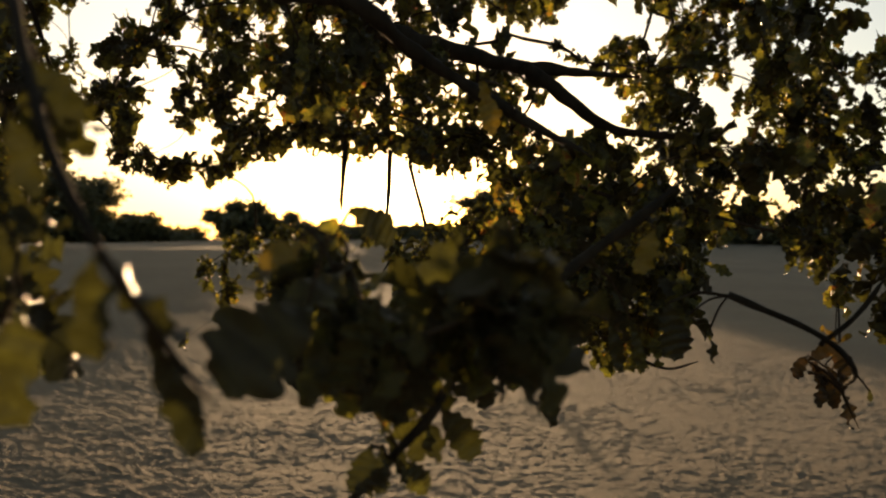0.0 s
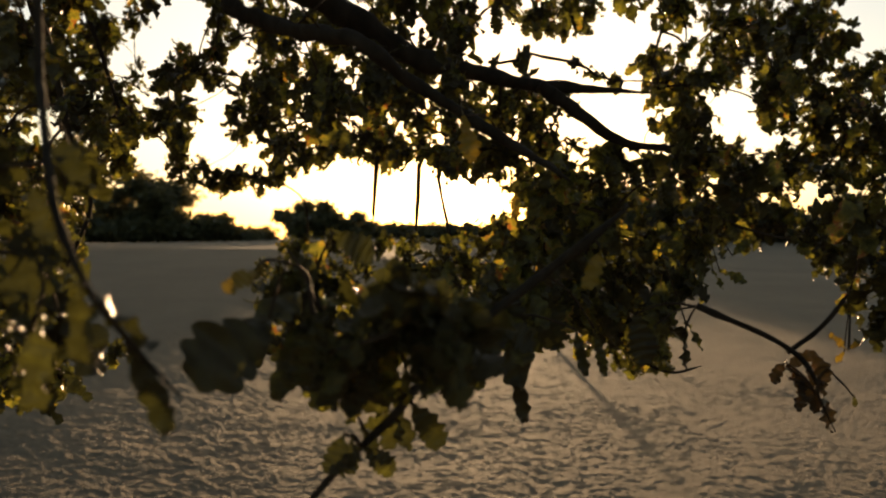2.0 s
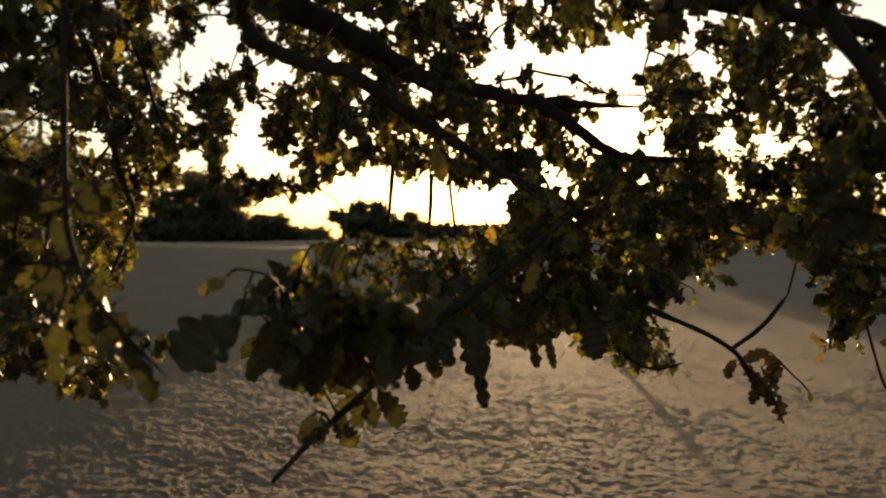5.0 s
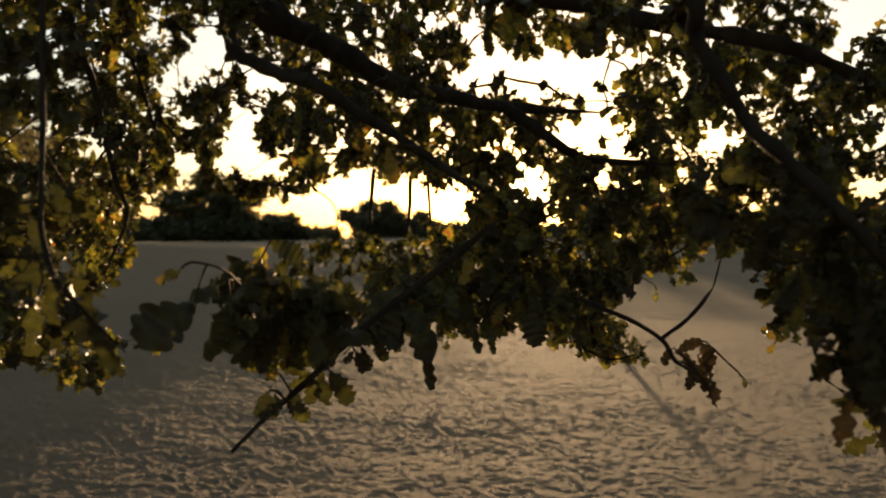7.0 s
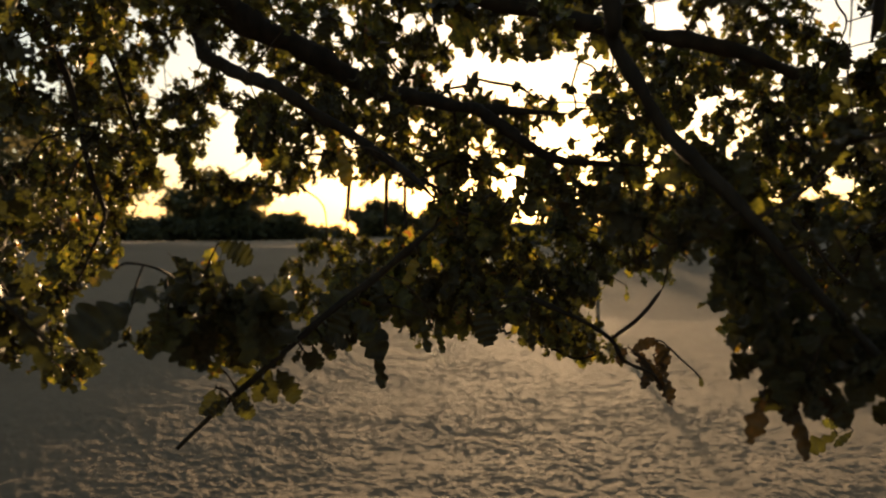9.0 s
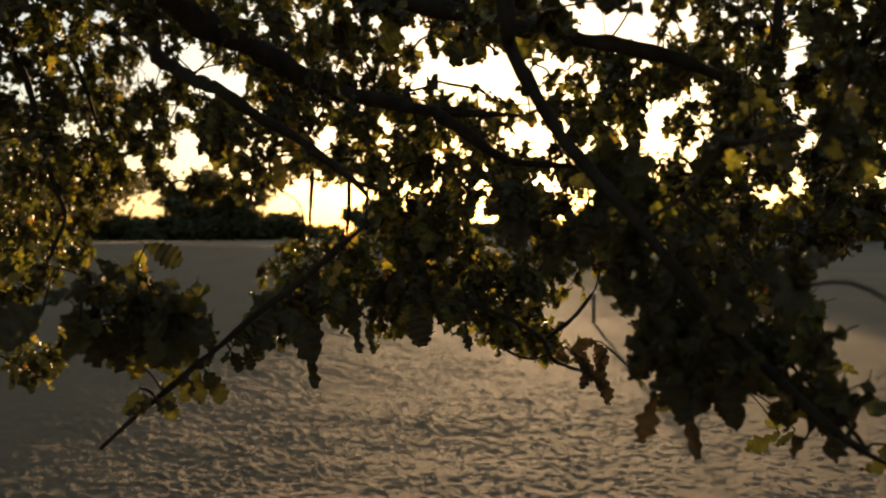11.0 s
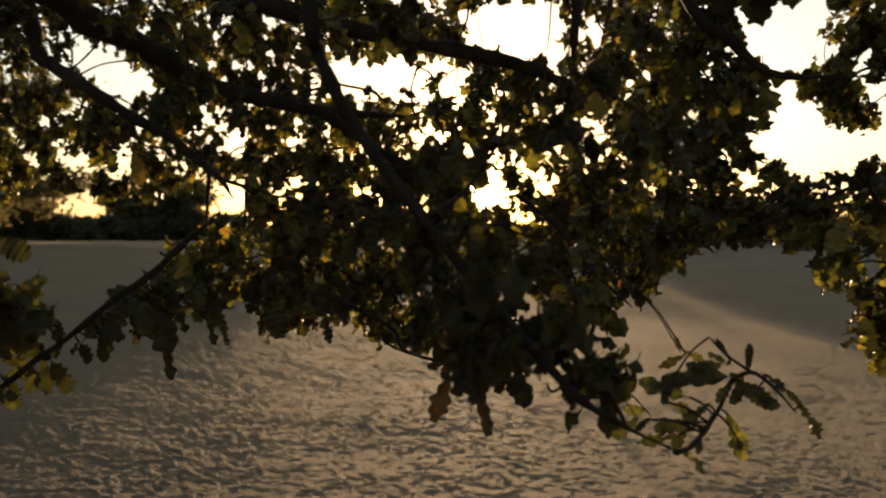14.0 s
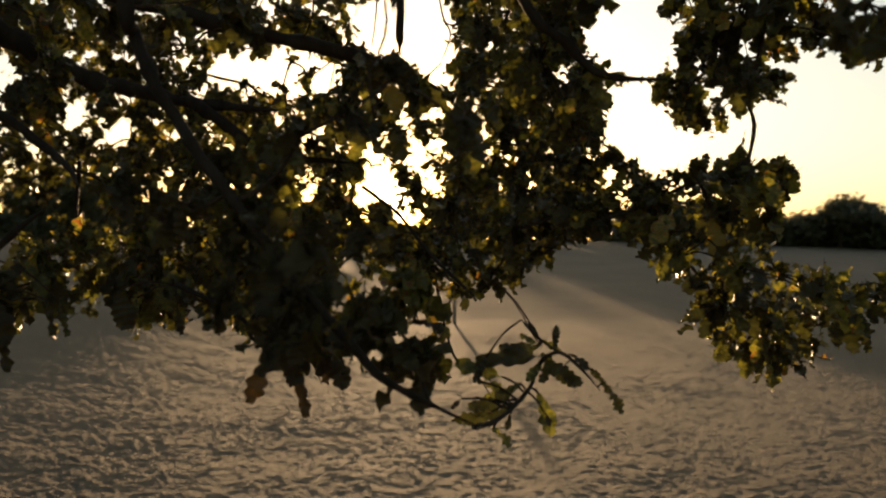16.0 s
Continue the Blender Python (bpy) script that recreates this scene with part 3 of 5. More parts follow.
BOUGHS.append([
    (-0.46, 1.70, 2.57, 60), (-0.435, 1.640, 2.544, 30), (-0.42, 1.56, 2.75, 42), (-0.41, 1.45, 2.60, 42),
    (-0.41, 1.37, 2.69, 60), (-0.405, 1.372, 2.692, 30), (-0.399, 1.681, 2.523, 30), (-0.38, 1.62, 2.66, 42),
    (-0.38, 1.50, 2.56, 42), (-0.36, 1.71, 2.57, 60), (-0.360, 1.708, 2.571, 30), (-0.35, 1.56, 2.74, 60),
    (-0.337, 1.430, 2.609, 30), (-0.33, 1.57, 2.63, 60), (-0.27, 1.69, 2.77, 42), (-0.264, 1.551, 2.576, 30),
    (-0.24, 1.50, 2.62, 42), (-0.23, 1.82, 2.74, 42), (-0.23, 1.58, 2.56, 42), (-0.20, 1.57, 2.64, 60),
    (-0.20, 1.71, 2.84, 42),
])
BOUGHS.append([
    (-0.306, 1.546, 2.355, 30), (-0.30, 1.87, 2.43, 45), (-0.298, 1.682, 2.473, 30), (-0.287, 1.599, 2.364, 30),
    (-0.285, 1.551, 2.410, 30), (-0.261, 1.696, 2.371, 30), (-0.24, 1.92, 2.51, 45), (-0.235, 1.640, 2.463, 30),
    (-0.228, 1.630, 2.404, 30), (-0.22, 1.68, 2.49, 60), (-0.211, 1.920, 2.543, 30), (-0.20, 1.72, 2.40, 60),
    (-0.176, 1.622, 2.395, 22), (-0.170, 1.951, 2.544, 30), (-0.142, 1.643, 2.443, 30), (-0.134, 2.104, 2.546, 22),
    (-0.126, 1.898, 2.581, 22), (-0.12, 1.78, 2.43, 45), (-0.11, 1.64, 2.52, 42), (-0.095, 1.651, 2.571, 30),
    (-0.06, 1.97, 2.47, 45), (-0.06, 1.83, 2.50, 60), (-0.04, 1.90, 2.54, 42), (0.02, 1.84, 2.48, 42),
])
BOUGHS.append([
    (-0.275, 0.500, 2.305, 30), (-0.265, 0.434, 2.395, 30), (-0.201, 0.325, 2.306, 30), (-0.175, 0.282, 2.341, 16),
    (-0.161, 0.294, 2.264, 16), (-0.146, 0.341, 2.102, 30), (-0.132, 0.293, 2.289, 16), (-0.130, 0.244, 2.148, 16),
    (-0.130, 0.285, 2.345, 16), (-0.113, 0.209, 2.121, 16), (-0.111, 0.262, 2.148, 16), (-0.111, 0.296, 2.188, 16),
    (-0.105, 0.219, 2.181, 16), (-0.102, 0.278, 2.301, 16), (-0.101, 0.243, 2.110, 16),
])
BOUGHS.append([
    (-0.23, 1.37, 2.36, 42), (-0.20, 1.14, 2.38, 42), (-0.16, 1.31, 2.45, 42), (-0.16, 1.46, 2.34, 42),
    (-0.121, 1.322, 2.504, 30), (-0.11, 1.40, 2.43, 42), (-0.113, 1.337, 2.561, 30), (-0.08, 1.42, 2.52, 60),
    (-0.08, 1.43, 2.34, 42), (-0.070, 1.357, 2.376, 30), (-0.04, 1.53, 2.46, 45), (-0.02, 1.54, 2.37, 60),
    (0.013, 1.316, 2.454, 30),
])
BOUGHS.append([
    (-0.275, 1.110, 2.634, 30), (-0.145, 1.024, 2.457, 30), (-0.14, 1.01, 2.62, 60), (-0.116, 1.101, 2.611, 30),
    (-0.115, 1.197, 2.651, 30), (-0.078, 1.155, 2.566, 30), (-0.06, 1.06, 2.61, 60), (-0.06, 1.18, 2.55, 45),
    (-0.02, 1.13, 2.61, 42), (0.027, 1.138, 2.534, 30),
])
BOUGHS.append([
    (-0.23, 0.65, 2.51, 60), (-0.130, 0.605, 2.420, 30), (-0.12, 0.75, 2.55, 60), (-0.12, 0.78, 2.32, 45),
    (-0.09, 0.73, 2.30, 42), (-0.079, 0.943, 2.326, 30), (-0.07, 0.91, 2.38, 45), (-0.067, 0.834, 2.351, 30),
    (-0.067, 0.726, 2.452, 30), (-0.044, 0.808, 2.477, 30), (0.020, 0.941, 2.364, 30), (0.032, 0.746, 2.434, 30),
    (0.038, 0.750, 2.379, 30),
])
BOUGHS.append([
    (-0.02, 2.34, 2.63, 42), (0.026, 2.633, 2.638, 22),
])
BOUGHS.append([
    (-0.077, 0.522, 2.069, 30), (-0.031, 0.434, 2.119, 30), (-0.031, 0.434, 2.119, 30), (0.002, 0.340, 2.092, 30),
    (0.003, 0.436, 2.084, 30), (0.015, 0.300, 2.098, 16), (0.03, 0.38, 2.09, 45), (0.038, 0.397, 2.088, 30),
    (0.06, 0.32, 2.10, 45), (0.057, 0.311, 2.112, 16), (0.060, 0.616, 2.075, 30), (0.064, 0.245, 2.133, 16),
    (0.090, 0.534, 2.094, 30),
])
BOUGHS.append([
    (-0.08, 0.88, 2.06, 45), (-0.019, 0.792, 2.123, 30), (0.03, 0.73, 2.12, 42), (0.04, 0.92, 2.12, 60),
    (0.047, 1.020, 2.025, 30), (0.072, 1.007, 2.151, 30), (0.08, 1.12, 2.10, 45), (0.087, 0.666, 2.081, 30),
    (0.094, 0.903, 2.048, 30), (0.118, 0.800, 2.096, 30), (0.126, 0.948, 2.042, 30), (0.14, 0.86, 2.06, 42),
])
BOUGHS.append([
    (-0.03, 1.32, 2.54, 42), (-0.03, 1.53, 2.59, 45), (-0.03, 1.32, 2.58, 42), (-0.026, 1.336, 2.642, 30),
    (0.01, 1.23, 2.68, 60), (0.028, 1.308, 2.553, 22), (0.04, 1.31, 2.65, 42), (0.05, 1.14, 2.62, 60),
    (0.053, 1.491, 2.481, 30), (0.07, 1.33, 2.60, 45), (0.09, 1.55, 2.68, 42), (0.129, 1.544, 2.630, 30),
    (0.14, 1.45, 2.73, 42), (0.138, 1.225, 2.545, 30), (0.161, 1.323, 2.548, 22), (0.20, 1.41, 2.63, 60),
])
BOUGHS.append([
    (-0.077, 1.144, 2.294, 30), (-0.009, 1.048, 2.281, 30), (-0.001, 1.116, 2.284, 30), (0.003, 1.200, 2.445, 30),
    (0.004, 1.188, 2.281, 30), (0.005, 1.289, 2.338, 30), (0.024, 1.479, 2.310, 30), (0.04, 1.29, 2.31, 42),
    (0.06, 1.24, 2.32, 45), (0.068, 1.401, 2.392, 30), (0.08, 1.15, 2.37, 42), (0.095, 1.188, 2.186, 30),
    (0.11, 1.24, 2.30, 42), (0.117, 1.182, 2.247, 30), (0.122, 1.187, 2.415, 30), (0.14, 1.07, 2.22, 42),
    (0.152, 1.357, 2.349, 30), (0.188, 1.275, 2.406, 30),
])
BOUGHS.append([
    (0.065, 1.588, 2.306, 30), (0.09, 1.48, 2.34, 42), (0.086, 1.476, 2.340, 30), (0.114, 1.538, 2.316, 22),
    (0.12, 1.43, 2.44, 45), (0.12, 1.56, 2.45, 60), (0.130, 1.427, 2.388, 30), (0.16, 1.56, 2.40, 45),
    (0.16, 1.72, 2.46, 42), (0.185, 1.581, 2.344, 30), (0.19, 1.77, 2.37, 45), (0.218, 1.747, 2.350, 30),
    (0.23, 1.64, 2.28, 60), (0.232, 1.577, 2.195, 22), (0.233, 1.654, 2.377, 30), (0.290, 1.625, 2.356, 30),
    (0.333, 1.578, 2.330, 22),
])
BOUGHS.append([
    (0.092, 0.673, 2.165, 22), (0.114, 0.688, 2.153, 30), (0.12, 0.60, 2.11, 42), (0.138, 0.735, 2.205, 30),
    (0.14, 0.81, 2.16, 42), (0.15, 0.81, 2.21, 45), (0.154, 0.668, 2.215, 22), (0.177, 0.746, 2.097, 30),
    (0.18, 0.77, 2.10, 60), (0.190, 0.510, 2.386, 30), (0.193, 0.739, 2.163, 30), (0.201, 0.720, 2.184, 30),
    (0.244, 0.654, 2.086, 30), (0.247, 0.733, 2.155, 30), (0.255, 0.651, 2.220, 30), (0.28, 0.87, 2.18, 42),
    (0.279, 0.870, 2.184, 30), (0.303, 0.838, 2.109, 30), (0.314, 0.638, 2.216, 30),
])
BOUGHS.append([
    (0.175, 1.683, 2.504, 22), (0.182, 1.686, 2.685, 30), (0.200, 1.835, 2.509, 30), (0.201, 1.737, 2.662, 30),
    (0.23, 1.60, 2.65, 42), (0.241, 1.764, 2.484, 22), (0.260, 1.705, 2.660, 30), (0.274, 1.656, 2.742, 30),
    (0.281, 1.747, 2.722, 30),
])
BOUGHS.append([
    (0.131, 1.127, 2.095, 30), (0.15, 1.11, 2.15, 60), (0.170, 1.009, 2.049, 30), (0.175, 1.037, 2.185, 30),
    (0.181, 1.075, 2.222, 30), (0.20, 1.19, 2.12, 45), (0.205, 1.038, 2.089, 30), (0.212, 1.025, 2.035, 30),
    (0.222, 1.257, 1.983, 22), (0.228, 1.085, 2.018, 30), (0.23, 0.88, 2.10, 60), (0.243, 0.944, 2.116, 30),
    (0.268, 1.175, 1.978, 22), (0.27, 0.86, 2.06, 42), (0.28, 1.18, 2.03, 45), (0.28, 0.91, 2.04, 42),
    (0.292, 1.269, 2.038, 30), (0.29, 1.15, 2.00, 45), (0.29, 1.04, 2.12, 60), (0.308, 0.926, 2.105, 30),
    (0.33, 1.27, 1.97, 45), (0.33, 1.17, 2.12, 42), (0.338, 0.908, 2.153, 30),
])
BOUGHS.append([
    (0.17, 0.97, 2.54, 45), (0.228, 1.022, 2.573, 30), (0.28, 1.12, 2.55, 45), (0.32, 1.30, 2.68, 60),
    (0.34, 1.09, 2.52, 42), (0.343, 1.089, 2.516, 30), (0.392, 0.975, 2.459, 30), (0.40, 0.86, 2.52, 42),
])
BOUGHS.append([
    (0.24, 1.20, 2.26, 60), (0.25, 1.05, 2.27, 42), (0.287, 1.332, 2.316, 30), (0.335, 1.116, 2.398, 30),
    (0.34, 1.20, 2.23, 42), (0.339, 1.298, 2.296, 30), (0.340, 0.928, 2.359, 30), (0.359, 1.008, 2.314, 30),
    (0.37, 1.08, 2.28, 42), (0.38, 1.18, 2.38, 60), (0.384, 1.103, 2.195, 30), (0.39, 1.17, 2.16, 42),
    (0.406, 1.062, 2.289, 30), (0.439, 1.146, 2.190, 30),
])
BOUGHS.append([
    (0.29, 1.52, 2.17, 45), (0.29, 1.53, 2.23, 60), (0.318, 1.358, 2.058, 22), (0.32, 1.41, 2.24, 45),
    (0.332, 1.566, 2.045, 22), (0.357, 1.555, 2.153, 30), (0.370, 1.454, 1.948, 22), (0.373, 1.572, 2.090, 22),
    (0.382, 1.344, 1.935, 22), (0.383, 1.461, 2.226, 22), (0.397, 1.470, 2.120, 30), (0.406, 1.645, 2.196, 30),
    (0.419, 1.362, 2.231, 30), (0.436, 1.436, 2.130, 30), (0.44, 1.49, 2.16, 45), (0.460, 1.531, 2.118, 22),
    (0.498, 1.438, 2.172, 30), (0.502, 1.595, 2.132, 30), (0.517, 1.752, 2.081, 22),
])
BOUGHS.append([
    (0.332, 0.304, 2.193, 16), (0.341, 0.288, 2.180, 16), (0.353, 0.312, 2.171, 16), (0.373, 0.286, 2.158, 16),
    (0.385, 0.276, 2.167, 16), (0.390, 0.319, 2.178, 16), (0.394, 0.310, 2.204, 16), (0.406, 0.315, 2.206, 16),
    (0.410, 0.302, 2.139, 16), (0.416, 0.309, 2.158, 16), (0.423, 0.250, 2.113, 16), (0.424, 0.307, 2.173, 16),
    (0.429, 0.309, 2.133, 16), (0.430, 0.363, 2.194, 22), (0.444, 0.460, 2.117, 30), (0.446, 0.275, 2.078, 16),
    (0.448, 0.330, 2.080, 30), (0.448, 0.384, 2.142, 30), (0.451, 0.360, 2.091, 30), (0.451, 0.248, 2.169, 16),
    (0.46, 0.34, 2.09, 45), (0.461, 0.280, 2.111, 16), (0.464, 0.219, 2.139, 16), (0.475, 0.252, 2.089, 16),
])
BOUGHS.append([
    (0.279, 0.510, 2.360, 30), (0.30, 0.61, 2.42, 42), (0.346, 0.536, 2.372, 30), (0.401, 0.863, 2.319, 22),
    (0.404, 0.813, 2.336, 30), (0.417, 0.939, 2.428, 30), (0.425, 0.502, 2.408, 30), (0.43, 0.82, 2.39, 42),
    (0.447, 0.955, 2.365, 30), (0.476, 0.525, 2.423, 30), (0.476, 0.525, 2.423, 30), (0.488, 0.637, 2.350, 30),
    (0.492, 0.924, 2.396, 30), (0.524, 0.570, 2.308, 30),
])
BOUGHS.append([
    (0.37, 1.45, 2.50, 45), (0.43, 1.52, 2.37, 45), (0.437, 1.601, 2.413, 30), (0.44, 1.78, 2.55, 42),
    (0.44, 1.78, 2.60, 42), (0.461, 1.840, 2.519, 22), (0.47, 1.61, 2.45, 42), (0.48, 1.71, 2.55, 45),
    (0.494, 1.624, 2.411, 22), (0.495, 1.599, 2.440, 30), (0.528, 1.698, 2.531, 30), (0.538, 1.546, 2.501, 30),
])
BOUGHS.append([
    (0.405, 0.302, 2.325, 16), (0.407, 0.616, 2.180, 30), (0.407, 0.448, 2.227, 30), (0.466, 0.272, 2.221, 16),
    (0.488, 0.196, 2.143, 16), (0.499, 0.389, 2.081, 30), (0.505, 0.216, 2.227, 16), (0.506, 0.378, 2.236, 30),
    (0.509, 0.241, 2.105, 16), (0.509, 0.296, 2.153, 16), (0.514, 0.353, 2.095, 30), (0.526, 0.391, 2.109, 30),
    (0.528, 0.250, 2.255, 16), (0.530, 0.156, 2.290, 16), (0.539, 0.378, 2.109, 22), (0.543, 0.324, 2.058, 30),
    (0.546, 0.366, 2.061, 30), (0.579, 0.269, 2.225, 16), (0.579, 0.389, 2.246, 30), (0.581, 0.209, 2.221, 16),
])
BOUGHS.append([
    (0.43, 1.81, 2.34, 45), (0.438, 1.799, 2.325, 22), (0.46, 1.74, 2.27, 45), (0.47, 1.60, 2.28, 45),
    (0.52, 1.71, 2.25, 45), (0.53, 1.60, 2.23, 42), (0.53, 1.72, 2.36, 45), (0.557, 1.796, 2.165, 30),
    (0.559, 1.854, 2.319, 30), (0.59, 1.67, 2.35, 45),
])
BOUGHS.append([
    (0.503, 0.835, 2.135, 30), (0.52, 0.80, 2.12, 42), (0.528, 0.825, 2.070, 30), (0.532, 1.107, 2.160, 22),
    (0.54, 0.79, 2.12, 45), (0.564, 0.731, 2.193, 30), (0.567, 1.074, 2.147, 30), (0.581, 1.051, 2.079, 30),
    (0.58, 0.79, 2.12, 42), (0.623, 0.826, 2.104, 30), (0.65, 0.79, 2.17, 42), (0.646, 0.907, 2.196, 30),
    (0.660, 0.707, 2.214, 30), (0.665, 0.963, 2.112, 30),
])
BOUGHS.append([
    (0.55, 1.51, 2.22, 60), (0.56, 1.29, 2.41, 45), (0.56, 1.54, 2.23, 45), (0.565, 1.523, 2.298, 30),
    (0.566, 1.349, 2.189, 30), (0.580, 1.284, 2.373, 30), (0.58, 1.54, 2.29, 42), (0.59, 1.37, 2.20, 42),
    (0.60, 1.52, 2.31, 42), (0.617, 1.620, 2.158, 22), (0.63, 1.50, 2.27, 45), (0.64, 1.48, 2.31, 42),
    (0.65, 1.28, 2.18, 45), (0.666, 1.608, 2.347, 30), (0.668, 1.554, 2.210, 30), (0.68, 1.33, 2.14, 60),
    (0.68, 1.56, 2.32, 60), (0.693, 1.370, 2.282, 30), (0.722, 1.443, 2.243, 30), (0.73, 1.38, 2.20, 42),
])
BOUGHS.append([
    (0.57, 1.79, 2.83, 60), (0.57, 1.79, 2.83, 42), (0.580, 1.930, 2.818, 30), (0.604, 1.917, 2.789, 30),
    (0.612, 1.865, 2.803, 30), (0.63, 1.81, 2.82, 42), (0.657, 2.096, 2.864, 22), (0.675, 1.850, 2.783, 30),
    (0.68, 1.80, 2.84, 60), (0.691, 1.807, 2.745, 30), (0.710, 2.062, 2.820, 30), (0.71, 1.78, 2.77, 45),
])
BOUGHS.append([
    (0.580, 1.839, 2.711, 30), (0.58, 1.83, 2.63, 45), (0.592, 1.760, 2.647, 30), (0.62, 1.79, 2.59, 60),
    (0.633, 1.907, 2.706, 30), (0.648, 1.975, 2.615, 30), (0.667, 1.755, 2.650, 30), (0.680, 1.803, 2.576, 30),
    (0.68, 2.00, 2.68, 60), (0.69, 1.65, 2.59, 42), (0.712, 1.862, 2.633, 22), (0.743, 1.764, 2.744, 30),
    (0.771, 1.692, 2.724, 30),
])
BOUGHS.append([
    (0.578, 0.853, 2.379, 30), (0.588, 0.740, 2.383, 30), (0.595, 0.562, 2.381, 30), (0.63, 0.69, 2.46, 42),
    (0.663, 0.834, 2.376, 30), (0.669, 0.730, 2.394, 30), (0.67, 0.67, 2.37, 60), (0.675, 0.842, 2.365, 30),
    (0.678, 0.734, 2.445, 30), (0.685, 0.627, 2.394, 30), (0.688, 0.760, 2.383, 30), (0.688, 0.617, 2.410, 30),
    (0.694, 0.541, 2.413, 30), (0.698, 0.890, 2.330, 22), (0.706, 0.569, 2.314, 30), (0.709, 0.658, 2.290, 30),
    (0.72, 0.75, 2.32, 45), (0.72, 0.66, 2.49, 60), (0.74, 0.82, 2.38, 42), (0.748, 0.873, 2.417, 22),
    (0.785, 0.904, 2.393, 30),
])
BOUGHS.append([
    (0.577, 1.183, 2.183, 30), (0.577, 0.977, 2.312, 30), (0.580, 1.154, 2.266, 30), (0.62, 1.14, 2.21, 42),
    (0.625, 1.084, 2.251, 30), (0.67, 1.10, 2.41, 42), (0.682, 1.103, 2.151, 22), (0.694, 1.174, 2.302, 30),
    (0.713, 1.064, 2.131, 30), (0.716, 1.104, 2.353, 30), (0.719, 0.977, 2.249, 30), (0.73, 1.09, 2.17, 42),
    (0.73, 1.09, 2.19, 45), (0.747, 0.972, 2.175, 30), (0.757, 1.017, 2.160, 22), (0.76, 1.17, 2.31, 42),
    (0.772, 0.998, 2.220, 30), (0.78, 1.07, 2.22, 60), (0.78, 1.01, 2.32, 42), (0.79, 1.10, 2.29, 42),
    (0.793, 1.097, 2.289, 30), (0.823, 0.991, 2.293, 22), (0.83, 0.97, 2.21, 45), (0.852, 0.978, 2.280, 22),
])
BOUGHS.append([
    (0.67, 1.42, 2.45, 60), (0.665, 1.418, 2.452, 30), (0.67, 1.42, 2.38, 42), (0.67, 1.39, 2.41, 45),
    (0.703, 1.358, 2.405, 30), (0.710, 1.389, 2.477, 30), (0.72, 1.41, 2.37, 45), (0.75, 1.62, 2.36, 60),
    (0.759, 1.479, 2.490, 30), (0.77, 1.40, 2.46, 45), (0.77, 1.47, 2.34, 60), (0.77, 1.49, 2.44, 60),
    (0.778, 1.391, 2.379, 30), (0.810, 1.688, 2.314, 22), (0.82, 1.29, 2.42, 60), (0.82, 1.61, 2.33, 42),
    (0.821, 1.523, 2.251, 30), (0.88, 1.57, 2.34, 45), (0.878, 1.238, 2.324, 30), (0.953, 1.043, 2.505, 22),
])
BOUGHS.append([
    (0.72, 2.00, 2.76, 42), (0.75, 2.15, 2.76, 45), (0.76, 1.81, 2.70, 60), (0.767, 2.031, 2.776, 30),
    (0.78, 1.90, 2.86, 60), (0.79, 1.88, 2.65, 45), (0.80, 2.14, 2.62, 45), (0.80, 1.78, 2.70, 42),
    (0.81, 1.69, 2.78, 60), (0.860, 1.884, 2.769, 30), (0.89, 1.98, 2.72, 45), (0.89, 1.95, 2.73, 45),
    (1.047, 1.985, 2.641, 30),
])
BOUGHS.append([
    (0.692, 0.483, 2.389, 30), (0.758, 0.419, 2.392, 30), (0.814, 0.240, 2.294, 16), (0.825, 0.593, 2.430, 30),
    (0.841, 0.225, 2.286, 16), (0.842, 0.701, 2.480, 30), (0.848, 0.579, 2.422, 30), (0.87, 0.67, 2.39, 42),
    (0.888, 0.614, 2.329, 30), (0.89, 0.63, 2.41, 60), (0.919, 0.652, 2.345, 30),
])
BOUGHS.append([
    (0.72, 0.80, 2.20, 42), (0.751, 0.775, 2.193, 30), (0.759, 0.767, 2.183, 30), (0.788, 0.578, 2.166, 30),
    (0.819, 0.854, 2.256, 22), (0.82, 0.75, 2.20, 42), (0.836, 0.654, 2.139, 30), (0.85, 0.76, 2.22, 42),
    (0.851, 0.897, 2.211, 30), (0.867, 0.971, 2.184, 30), (0.867, 0.921, 2.247, 30), (0.870, 0.567, 2.130, 30),
    (0.87, 0.76, 2.14, 42), (0.872, 0.692, 2.231, 30), (0.898, 0.726, 2.069, 30), (0.903, 0.694, 2.185, 30),
    (0.90, 0.63, 2.23, 42), (0.91, 0.71, 2.09, 60), (0.919, 0.780, 2.088, 30), (0.930, 0.508, 2.103, 30),
    (0.937, 0.667, 2.217, 30), (0.96, 0.88, 2.21, 60), (0.968, 0.720, 2.186, 22), (0.972, 0.943, 2.200, 30),
])
